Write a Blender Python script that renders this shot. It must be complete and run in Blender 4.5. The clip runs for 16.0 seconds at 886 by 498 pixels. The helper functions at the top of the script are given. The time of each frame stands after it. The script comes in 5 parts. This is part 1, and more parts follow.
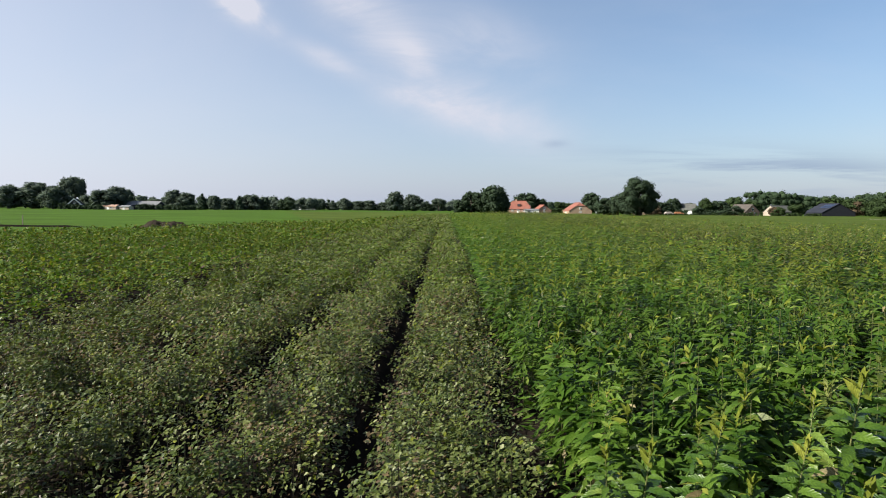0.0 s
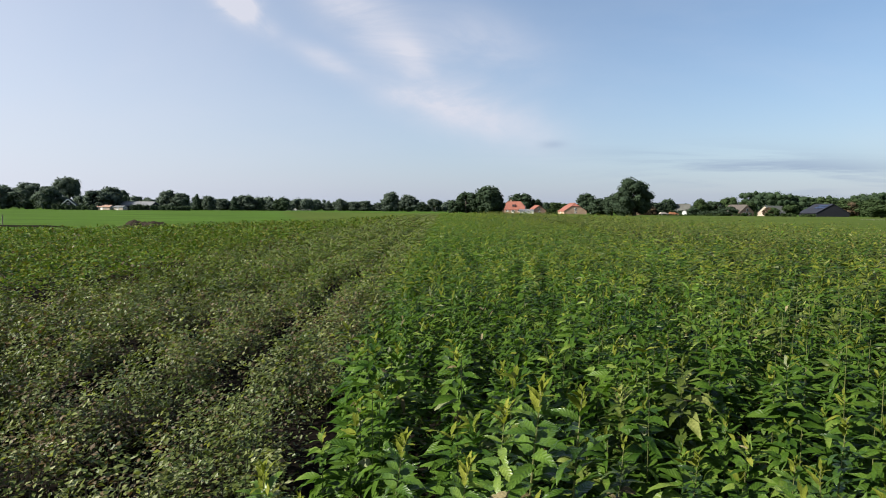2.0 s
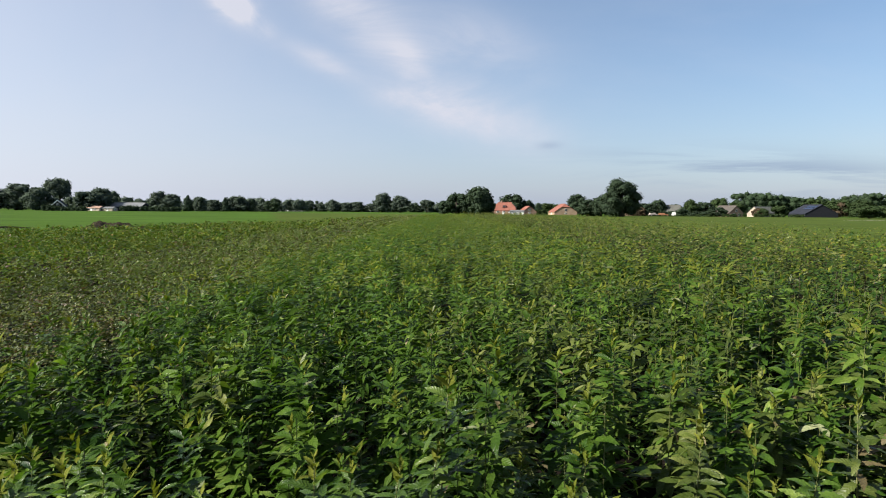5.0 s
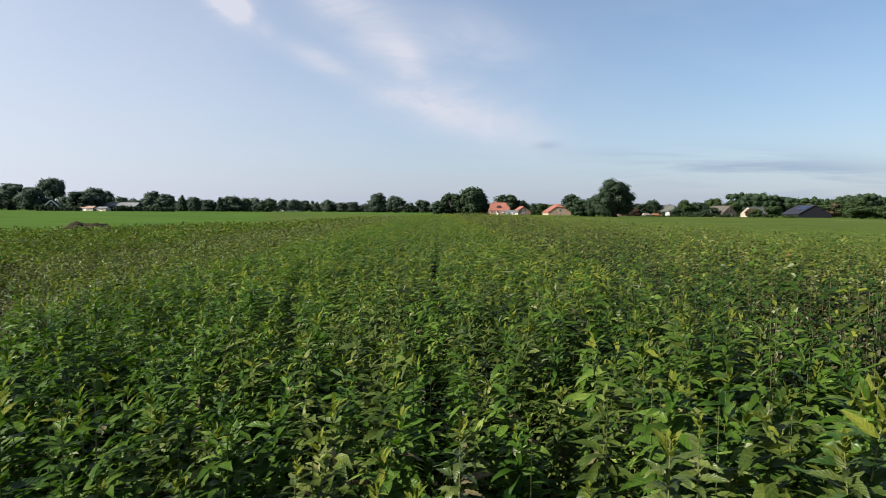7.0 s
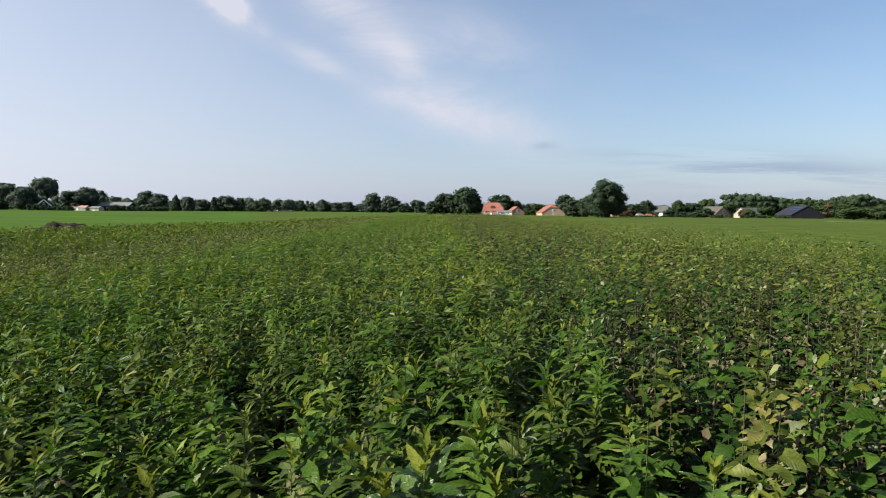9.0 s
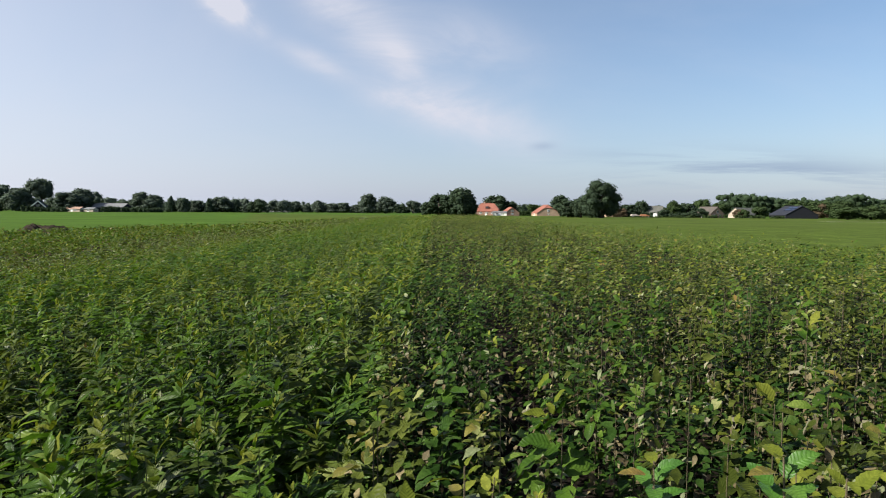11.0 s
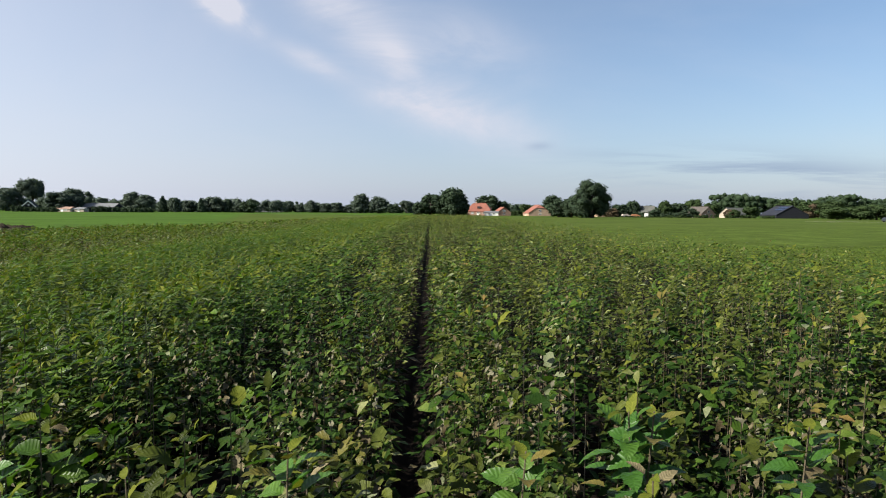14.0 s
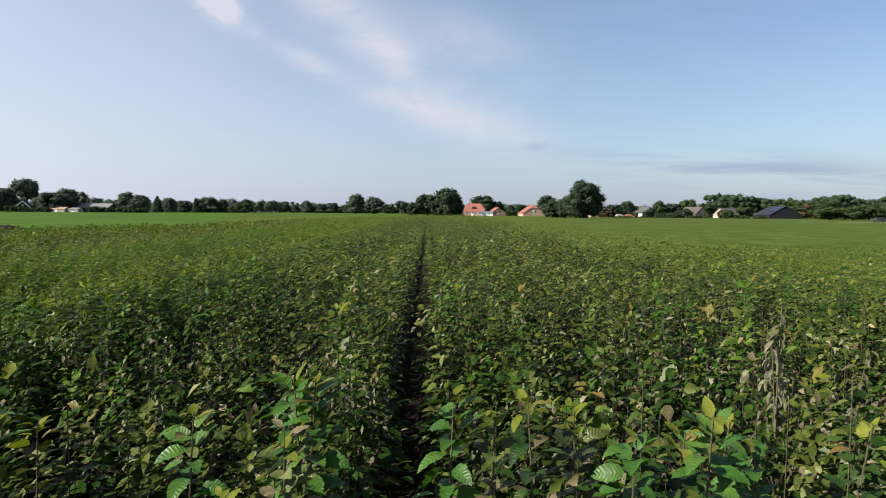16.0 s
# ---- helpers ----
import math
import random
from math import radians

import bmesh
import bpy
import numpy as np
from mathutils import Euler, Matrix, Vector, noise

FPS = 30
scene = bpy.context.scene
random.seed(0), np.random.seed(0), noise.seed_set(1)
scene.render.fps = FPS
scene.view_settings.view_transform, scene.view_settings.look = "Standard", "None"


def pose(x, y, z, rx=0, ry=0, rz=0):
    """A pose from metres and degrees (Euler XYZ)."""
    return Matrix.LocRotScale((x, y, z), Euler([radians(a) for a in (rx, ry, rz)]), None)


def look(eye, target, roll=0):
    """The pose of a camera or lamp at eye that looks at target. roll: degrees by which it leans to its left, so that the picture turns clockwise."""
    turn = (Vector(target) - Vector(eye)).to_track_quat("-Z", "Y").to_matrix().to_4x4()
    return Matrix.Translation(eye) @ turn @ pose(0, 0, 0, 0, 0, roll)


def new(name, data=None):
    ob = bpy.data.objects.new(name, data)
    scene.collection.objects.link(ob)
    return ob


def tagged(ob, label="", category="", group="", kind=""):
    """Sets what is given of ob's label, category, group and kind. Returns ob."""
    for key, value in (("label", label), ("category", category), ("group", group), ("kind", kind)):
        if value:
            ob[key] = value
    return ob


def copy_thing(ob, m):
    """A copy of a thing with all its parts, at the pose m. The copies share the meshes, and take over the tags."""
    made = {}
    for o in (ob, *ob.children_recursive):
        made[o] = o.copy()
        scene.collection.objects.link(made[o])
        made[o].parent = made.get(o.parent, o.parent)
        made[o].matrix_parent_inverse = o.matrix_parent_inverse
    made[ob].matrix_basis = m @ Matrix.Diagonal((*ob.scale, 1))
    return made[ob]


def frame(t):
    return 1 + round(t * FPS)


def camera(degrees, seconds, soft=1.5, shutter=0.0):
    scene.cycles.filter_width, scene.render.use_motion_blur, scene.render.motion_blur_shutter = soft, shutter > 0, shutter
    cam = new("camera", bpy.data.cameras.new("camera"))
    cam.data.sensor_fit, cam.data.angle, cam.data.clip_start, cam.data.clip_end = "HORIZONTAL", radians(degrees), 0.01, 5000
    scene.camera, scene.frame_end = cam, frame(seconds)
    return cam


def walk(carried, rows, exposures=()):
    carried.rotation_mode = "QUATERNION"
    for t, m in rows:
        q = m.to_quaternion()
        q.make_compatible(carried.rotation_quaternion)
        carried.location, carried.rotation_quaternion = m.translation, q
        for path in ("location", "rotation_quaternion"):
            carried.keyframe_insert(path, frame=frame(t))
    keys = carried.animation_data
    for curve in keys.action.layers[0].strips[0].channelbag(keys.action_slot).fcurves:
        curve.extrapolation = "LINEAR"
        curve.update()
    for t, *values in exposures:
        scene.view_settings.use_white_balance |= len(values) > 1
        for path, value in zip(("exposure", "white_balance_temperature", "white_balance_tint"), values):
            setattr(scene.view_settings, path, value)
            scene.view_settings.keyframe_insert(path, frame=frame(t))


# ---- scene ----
cam = camera(70.0, 16.0, soft=0.95, shutter=0.12)
PATH = [
    (0, (-0.358, -0.521, 2.175), (-0.367, 1.475, 2.046), 0.5),
    (0.5, (0.059, -0.392, 2.144), (0.051, 1.604, 2.016), 0.5),
    (1, (0.452, -0.274, 2.131), (0.447, 1.722, 2.004), 0.5),
    (1.5, (0.779, -0.182, 2.112), (0.775, 1.814, 1.985), 0.5),
    (2, (1.154, -0.112, 2.108), (1.152, 1.884, 1.981), 0.5),
    (2.5, (1.554, -0.042, 2.104), (1.554, 1.954, 1.978), 0.5),
    (3, (2.055, -0.013, 2.094), (2.057, 1.983, 1.968), 0.5),
    (3.5, (2.627, -0.076, 2.099), (2.631, 1.92, 1.973), 0.4),
    (4, (3.175, -0.131, 2.119), (3.182, 1.865, 1.994), 0.5),
    (4.5, (3.67, -0.162, 2.115), (3.678, 1.834, 1.991), 0.5),
    (7, (5.983, -0.036, 2.219), (5.999, 1.96, 2.095), 0.5),
    (7.5, (6.453, -0.032, 2.224), (6.472, 1.964, 2.1), 0.6),
    (8, (6.907, 0.035, 2.221), (6.928, 2.031, 2.097), 0.6),
    (8.5, (7.325, 0.101, 2.249), (7.348, 2.097, 2.125), 0.6),
    (11, (9.437, 0.293, 2.382), (9.467, 2.289, 2.26), 0.5),
    (11.5, (9.863, 0.316, 2.383), (9.895, 2.312, 2.261), 0.5),
    (12, (10.281, 0.333, 2.388), (10.316, 2.329, 2.266), 0.5),
    (12.5, (10.689, 0.347, 2.384), (10.724, 2.343, 2.262), 0.5),
    (13, (11.073, 0.334, 2.389), (11.111, 2.329, 2.267), 0.5),
    (13.5, (11.451, 0.367, 2.389), (11.49, 2.363, 2.267), 0.5),
    (14, (11.829, 0.375, 2.385), (11.87, 2.371, 2.263), 0.5),
    (14.5, (12.139, 0.339, 2.354), (12.183, 2.335, 2.232), 0.5),
    (15, (12.462, 0.267, 2.341), (12.509, 2.263, 2.22), 0.5),
    (15.5, (12.758, 0.136, 2.357), (12.805, 2.131, 2.235), 0.5),
    (16, (13.063, -0.007, 2.371), (13.113, 1.989, 2.25), 0.5),
]
walk(cam, [(t, look(eye, target, roll)) for t, eye, target, roll in PATH])

# ---- light ----
SUN_AZ, SUN_EL = -108.0, 34.0
scene.view_settings.exposure = 1.27
sun = new("sun", bpy.data.lights.new("sun", "SUN"))
sun.data.energy, sun.data.angle, sun.data.color = 5.0, radians(0.6), (1.0, 0.94, 0.84)
sun_way = Vector((math.sin(radians(SUN_AZ)) * math.cos(radians(SUN_EL)), math.cos(radians(SUN_AZ)) * math.cos(radians(SUN_EL)), math.sin(radians(SUN_EL))))
sun.matrix_world = look(sun_way * 60, (0, 0, 0))

world = bpy.data.worlds.new("sky")
scene.world = world
world.use_nodes = True
wt = world.node_tree
wt.nodes.clear()


def wnode(kind):
    return wt.nodes.new(kind)


def wmath(op, a, b=None, c=None):
    n = wnode("ShaderNodeMath")
    n.operation = op
    for k, v in enumerate((a, b, c)):
        if v is None:
            continue
        if isinstance(v, (int, float)):
            n.inputs[k].default_value = v
        else:
            wt.links.new(v, n.inputs[k])
    return n.outputs[0]


sky = wnode("ShaderNodeTexSky")
sky.sky_type, sky.sun_disc, sky.sun_elevation, sky.sun_rotation = "NISHITA", False, radians(SUN_EL), radians(SUN_AZ)
sky.air_density, sky.dust_density, sky.ozone_density = 1.0, 0.7, 2.0
coord = wnode("ShaderNodeTexCoord")
parts = wnode("ShaderNodeSeparateXYZ")
wt.links.new(coord.outputs["Generated"], parts.inputs[0])
north = wmath("MAXIMUM", parts.outputs[1], 0.02)
u = wmath("DIVIDE", parts.outputs[0], north)
v = wmath("DIVIDE", parts.outputs[2], north)
flat = wnode("ShaderNodeCombineXYZ")
wt.links.new(u, flat.inputs[0])
wt.links.new(v, flat.inputs[1])


def wisp(cu, cv, along, across, tilt):
    """A soft elongated bank of cloud on the sky ahead."""
    ca, sa = math.cos(radians(tilt)), math.sin(radians(tilt))
    du, dv = wmath("SUBTRACT", u, cu), wmath("SUBTRACT", v, cv)
    p = wmath("ADD", wmath("MULTIPLY", du, ca / along), wmath("MULTIPLY", dv, sa / along))
    q = wmath("ADD", wmath("MULTIPLY", du, -sa / across), wmath("MULTIPLY", dv, ca / across))
    r = wmath("ADD", wmath("MULTIPLY", p, p), wmath("MULTIPLY", q, q))
    return wmath("EXPONENT", wmath("MULTIPLY", r, -1.0))


def fbm(scale, stretch, low, high, tilt=0.0):
    mp = wnode("ShaderNodeMapping")
    mp.inputs["Scale"].default_value = (stretch, 1.0, 1.0)
    mp.inputs["Rotation"].default_value = (0, 0, radians(tilt))
    wt.links.new(flat.outputs[0], mp.inputs[0])
    nz = wnode("ShaderNodeTexNoise")
    nz.inputs["Scale"].default_value, nz.inputs["Detail"].default_value, nz.inputs["Roughness"].default_value = scale, 8, 0.6
    nz.inputs["Distortion"].default_value = 0.5
    wt.links.new(mp.outputs[0], nz.inputs["Vector"])
    rg = wnode("ShaderNodeMapRange")
    rg.interpolation_type = "SMOOTHSTEP"
    rg.inputs["From Min"].default_value, rg.inputs["From Max"].default_value = low, high
    wt.links.new(nz.outputs[0], rg.inputs["Value"])
    return rg.outputs[0]


streak = wmath("MULTIPLY", wisp(-0.125, 0.295, 0.105, 0.042, -38), 1.1)
stem = wmath("MULTIPLY", wisp(-0.045, 0.225, 0.045, 0.022, -55), 0.8)
plume = wmath("MULTIPLY", wisp(0.040, 0.150, 0.125, 0.040, -17), 1.3)
lip = wmath("MULTIPLY", wisp(-0.045, 0.172, 0.050, 0.016, -8), 0.9)
feathers = wmath("MULTIPLY", wisp(0.020, 0.265, 0.13, 0.050, -12), 0.55)
tail = wmath("MULTIPLY", wisp(-0.185, 0.228, 0.055, 0.016, -24), 0.75)
banks = wmath("ADD", wmath("ADD", wmath("ADD", streak, stem), wmath("ADD", plume, lip)), wmath("ADD", feathers, tail))
cloud = wmath("MULTIPLY", banks, wmath("ADD", wmath("MULTIPLY", fbm(10.0, 0.45, 0.26, 0.74, 33), 0.75), 0.24))
puff = wmath("MULTIPLY", wisp(-0.325, 0.318, 0.036, 0.022, -35), 2.6)
puff = wmath("ADD", puff, wmath("MULTIPLY", wisp(-0.275, 0.272, 0.026, 0.018, -40), 0.35))
cloud = wmath("ADD", cloud, wmath("MULTIPLY", puff, fbm(14.0, 0.7, 0.24, 0.66, 35)))
veil = wmath("MULTIPLY", fbm(3.0, 0.5, 0.42, 0.85, 25), 0.22)
bars = wmath("MULTIPLY", wisp(0.53, 0.062, 0.25, 0.028, -2), fbm(30.0, 0.07, 0.40, 0.58))
bars = wmath("ADD", bars, wmath("MULTIPLY", wisp(0.170, 0.102, 0.02, 0.006, 3), 0.45))
cover = wmath("MINIMUM", wmath("ADD", cloud, veil), 0.9)

tint = wnode("ShaderNodeHueSaturation")
tint.inputs["Saturation"].default_value = 1.05
tint.inputs["Value"].default_value = 1.2
wt.links.new(sky.outputs[0], tint.inputs["Color"])
haze = wnode("ShaderNodeMix")
haze.data_type = "RGBA"
wt.links.new(wmath("MULTIPLY", wmath("EXPONENT", wmath("MULTIPLY", wmath("MAXIMUM", parts.outputs[2], 0.0), -7.0)), 0.8), haze.inputs["Factor"])
wt.links.new(tint.outputs[0], haze.inputs[6])
haze.inputs[7].default_value = (3.05, 3.7, 5.35, 1)
toward = wnode("ShaderNodeVectorMath")
toward.operation = "DOT_PRODUCT"
wt.links.new(coord.outputs["Generated"], toward.inputs[0])
toward.inputs[1].default_value = sun_way
ring = wnode("ShaderNodeMapRange")
ring.interpolation_type = "SMOOTHSTEP"
ring.inputs["From Min"].default_value, ring.inputs["From Max"].default_value = -0.55, 1.0
ring.inputs["To Max"].default_value = 1.25
wt.links.new(toward.outputs["Value"], ring.inputs["Value"])
aureole = wnode("ShaderNodeMix")
aureole.data_type = "RGBA"
low_sky = wmath("EXPONENT", wmath("MULTIPLY", wmath("MAXIMUM", parts.outputs[2], 0.0), -2.0))
wt.links.new(wmath("MINIMUM", wmath("MULTIPLY", ring.outputs[0], low_sky), 0.85), aureole.inputs["Factor"])
wt.links.new(haze.outputs[2], aureole.inputs[6])
aureole.inputs[7].default_value = (6.9, 7.15, 8.2, 1)
white = wnode("ShaderNodeMix")
white.data_type = "RGBA"
wt.links.new(cover, white.inputs["Factor"])
wt.links.new(aureole.outputs[2], white.inputs[6])
white.inputs[7].default_value = (6.0, 6.1, 6.9, 1)
grey = wnode("ShaderNodeMix")
grey.data_type = "RGBA"
wt.links.new(wmath("MULTIPLY", bars, 0.75), grey.inputs["Factor"])
wt.links.new(white.outputs[2], grey.inputs[6])
grey.inputs[7].default_value = (2.35, 3.1, 4.5, 1)
back = wnode("ShaderNodeBackground")
back.inputs["Strength"].default_value = 0.05
wt.links.new(grey.outputs[2], back.inputs["Color"])
wt.links.new(back.outputs[0], wnode("ShaderNodeOutputWorld").inputs["Surface"])


# ---- materials ----
def material(name):
    m = bpy.data.materials.new(name)
    m.use_nodes = True
    t = m.node_tree
    t.nodes.clear()
    out = t.nodes.new("ShaderNodeOutputMaterial")
    return m, t, out


def ramp(t, source, stops):
    r = t.nodes.new("ShaderNodeValToRGB")
    els = r.color_ramp.elements
    while len(els) < len(stops):
        els.new(0.5)
    for e, (p, c) in zip(els, stops):
        e.position, e.color = p, (*c, 1)
    t.links.new(source, r.inputs[0])
    return r.outputs[0]


def grain(t, scale, detail=5, rough=0.6, object_space=False):
    g = t.nodes.new("ShaderNodeTexNoise")
    g.inputs["Scale"].default_value, g.inputs["Detail"].default_value, g.inputs["Roughness"].default_value = scale, detail, rough
    if object_space:
        c = t.nodes.new("ShaderNodeTexCoord")
        t.links.new(c.outputs["Object"], g.inputs["Vector"])
    else:
        c = t.nodes.new("ShaderNodeNewGeometry")
        t.links.new(c.outputs["Position"], g.inputs["Vector"])
    return g.outputs[0]


def mixed(t, factor, a, b, blend="MIX"):
    n = t.nodes.new("ShaderNodeMix")
    n.data_type, n.blend_type = "RGBA", blend
    for socket, value in ((n.inputs["Factor"], factor), (n.inputs[6], a), (n.inputs[7], b)):
        if isinstance(value, (int, float)):
            socket.default_value = value
        elif isinstance(value, tuple):
            socket.default_value = (*value, 1)
        else:
            t.links.new(value, socket)
    return n.outputs[2]


def leaf_material(name, stops, through_tint=(1.25, 1.35, 0.55), share=0.24, rough=0.42, gloss=0.2, single=False, patch=0.25, veins=True):
    """Leaf: colour varies leaf by leaf and in patches over the field; some light passes through."""
    m, t, out = material(name)
    if single:
        rnd = t.nodes.new("ShaderNodeObjectInfo").outputs["Random"]
    else:
        rnd = t.nodes.new("ShaderNodeNewGeometry").outputs["Random Per Island"]
    clump = t.nodes.new("ShaderNodeMapRange")
    clump.inputs["From Min"].default_value, clump.inputs["From Max"].default_value = 0.36, 0.64
    t.links.new(grain(t, 2.6, 2), clump.inputs["Value"])
    blend = t.nodes.new("ShaderNodeMix")
    blend.inputs["Factor"].default_value = 0.58
    t.links.new(rnd, blend.inputs[2])
    t.links.new(clump.outputs[0], blend.inputs[3])
    col = ramp(t, blend.outputs[0], stops)
    soft = ramp(t, grain(t, 0.35, 3), [(0.3, (1 - patch, 1 - patch, 1 - patch)), (0.7, (1 + patch * 0.6, 1 + patch * 0.6, 1 + patch * 0.4))])
    fine = ramp(t, grain(t, 60.0, 3), [(0.3, (0.72, 0.75, 0.72)), (0.7, (1.16, 1.15, 1.12))])
    col = mixed(t, 1.0, mixed(t, 1.0, col, soft, "MULTIPLY"), fine, "MULTIPLY")
    p = t.nodes.new("ShaderNodeBsdfPrincipled")
    if veins:
        c = t.nodes.new("ShaderNodeUVMap")
        c.uv_map = "blade"
        sp = t.nodes.new("ShaderNodeSeparateXYZ")
        t.links.new(c.outputs[0], sp.inputs[0])

        def calc(op, a, b=0.0):
            n = t.nodes.new("ShaderNodeMath")
            n.operation = op
            for k, value in enumerate((a, b)):
                if isinstance(value, float):
                    n.inputs[k].default_value = value
                else:
                    t.links.new(value, n.inputs[k])
            return n.outputs[0]

        off = calc("ABSOLUTE", sp.outputs[1])
        ribs = calc("SINE", calc("MULTIPLY", calc("SUBTRACT", sp.outputs[0], calc("MULTIPLY", off, 0.16)), 56.0))
        midrib = calc("LESS_THAN", off, 0.07)
        vein = calc("MAXIMUM", calc("GREATER_THAN", ribs, 0.80), midrib)
        col = mixed(t, calc("MULTIPLY", vein, 0.2), col, mixed(t, 1.0, col, (1.9, 1.75, 1.8), "MULTIPLY"))
        bp = t.nodes.new("ShaderNodeBump")
        bp.inputs["Strength"].default_value, bp.inputs["Distance"].default_value = 0.28, 0.003
        t.links.new(ribs, bp.inputs["Height"])
        t.links.new(bp.outputs[0], p.inputs["Normal"])
    t.links.new(col, p.inputs["Base Color"])
    p.inputs["Roughness"].default_value = rough
    p.inputs["Specular IOR Level"].default_value = gloss
    tr = t.nodes.new("ShaderNodeBsdfTranslucent")
    t.links.new(mixed(t, 1.0, col, through_tint, "MULTIPLY"), tr.inputs["Color"])
    mx = t.nodes.new("ShaderNodeMixShader")
    mx.inputs[0].default_value = share
    t.links.new(p.outputs[0], mx.inputs[1])
    t.links.new(tr.outputs[0], mx.inputs[2])
    t.links.new(mx.outputs[0], out.inputs[0])
    return m


def plain(name, stops, scale, rough=0.8, bump=0.3, metal=0.0, second=None, object_space=False, gloss=0.4, span=0.22):
    """A matt surface with grain at one scale and stains at another."""
    m, t, out = material(name)
    g = grain(t, scale, 8, 0.65, object_space)
    col = ramp(t, g, stops)
    if second:
        col = mixed(t, 1.0, col, ramp(t, grain(t, second, 4, 0.6, object_space), [(0.32, (1 - span, 1 - span, 1 - span)), (0.68, (1 + 0.55 * span, 1 + 0.55 * span, 1 + 0.45 * span))]), "MULTIPLY")
    p = t.nodes.new("ShaderNodeBsdfPrincipled")
    t.links.new(col, p.inputs["Base Color"])
    p.inputs["Roughness"].default_value, p.inputs["Metallic"].default_value = rough, metal
    p.inputs["Specular IOR Level"].default_value = gloss
    if bump:
        b = t.nodes.new("ShaderNodeBump")
        b.inputs["Strength"].default_value = bump
        b.inputs["Distance"].default_value = 0.05
        t.links.new(g, b.inputs["Height"])
        t.links.new(b.outputs[0], p.inputs["Normal"])
    t.links.new(p.outputs[0], out.inputs[0])
    return m


M = {}
# Dark peaty soil, taken darker still so the colour carries the furrow shade.
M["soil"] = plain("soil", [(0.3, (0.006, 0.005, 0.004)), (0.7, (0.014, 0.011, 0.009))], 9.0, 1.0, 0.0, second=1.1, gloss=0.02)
M["meadow"] = plain("meadow", [(0.3, (0.034, 0.070, 0.010)), (0.7, (0.054, 0.102, 0.014))], 1.3, 1.0, 0.4, second=0.06, gloss=0.03, span=0.3)
M["dull_grass"] = plain("dull_grass", [(0.3, (0.036, 0.060, 0.010)), (0.7, (0.068, 0.092, 0.018))], 0.8, 1.0, 0.6, second=0.06, gloss=0.03, span=0.3)
M["sward"] = plain("clover_sward", [(0.3, (0.030, 0.054, 0.008)), (0.7, (0.076, 0.104, 0.020))], 2.2, 1.0, 0.9, second=0.3, gloss=0.03, span=0.36)
M["dung"] = plain("dung", [(0.3, (0.012, 0.010, 0.008)), (0.7, (0.042, 0.033, 0.026))], 3.0, 1.0, 0.9, gloss=0.02)
M["bark"] = plain("bark", [(0.3, (0.035, 0.028, 0.022)), (0.7, (0.10, 0.082, 0.065))], 7.0, 0.9, 0.6)
M["green_stem"] = plain("green_stem", [(0.3, (0.06, 0.08, 0.02)), (0.7, (0.12, 0.12, 0.04))], 20.0, 0.6, 0.1)
M["brown_stem"] = plain("brown_stem", [(0.3, (0.040, 0.032, 0.018)), (0.7, (0.095, 0.075, 0.042))], 20.0, 0.7, 0.1)

CHESTNUT = [(0.0, (0.013, 0.035, 0.006)), (0.35, (0.032, 0.069, 0.009)), (0.78, (0.069, 0.121, 0.018)), (1.0, (0.158, 0.209, 0.048))]
# The last, pale desaturated stop paints light glints onto a few hazel leaves.
HAZEL = [(0.0, (0.008, 0.016, 0.004)), (0.45, (0.033, 0.045, 0.008)), (0.8, (0.078, 0.094, 0.021)), (1.0, (0.198, 0.207, 0.101))]
ROSE = [(0.0, (0.017, 0.035, 0.010)), (0.4, (0.050, 0.073, 0.017)), (0.8, (0.112, 0.132, 0.038)), (1.0, (0.250, 0.262, 0.150))]
for key, stops in (("chestnut", CHESTNUT), ("hazel", HAZEL), ("rose", ROSE)):
    shine, dull = {"rose": (0.17, 0.34), "hazel": (0.03, 0.38)}.get(key, (0.085, 0.36))
    passing = (1.18, 1.36, 0.55) if key == "chestnut" else (1.25, 1.35, 0.55)
    pass_light = {"hazel": 0.1, "chestnut": 0.31}.get(key, 0.24)
    M[key] = leaf_material(key + "_leaf", stops, passing, share=pass_light, rough=dull, gloss=shine)
    M[key + "_single"] = leaf_material(key + "_leaf_single", stops, passing, share=pass_light, rough=dull, gloss=shine + (0.28 if key == "chestnut" else 0.2), single=True)
OLIVE = [(0.0, (0.017, 0.032, 0.007)), (0.35, (0.041, 0.063, 0.013)), (0.78, (0.086, 0.112, 0.025)), (1.0, (0.176, 0.194, 0.065))]
M["olive"] = leaf_material("olive_chestnut_leaf", OLIVE, (1.2, 1.34, 0.55), share=0.28, rough=0.36, gloss=0.085)
M["olive_single"] = leaf_material("olive_chestnut_leaf_single", OLIVE, (1.2, 1.34, 0.55), share=0.28, rough=0.42, gloss=0.38, single=True)
# Dark tone of some hazel plants; on the low fill leaves it paints shade.
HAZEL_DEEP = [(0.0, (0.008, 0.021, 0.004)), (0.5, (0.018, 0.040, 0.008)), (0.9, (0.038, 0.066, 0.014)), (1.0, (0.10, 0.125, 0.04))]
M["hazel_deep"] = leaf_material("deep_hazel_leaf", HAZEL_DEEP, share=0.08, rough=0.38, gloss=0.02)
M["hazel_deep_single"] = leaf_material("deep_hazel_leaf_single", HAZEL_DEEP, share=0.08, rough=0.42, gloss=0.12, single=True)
M["tip"] = leaf_material("young_leaf", [(0.0, (0.066, 0.088, 0.012)), (0.6, (0.110, 0.128, 0.020)), (1.0, (0.165, 0.178, 0.034))], share=0.25, gloss=0.02)
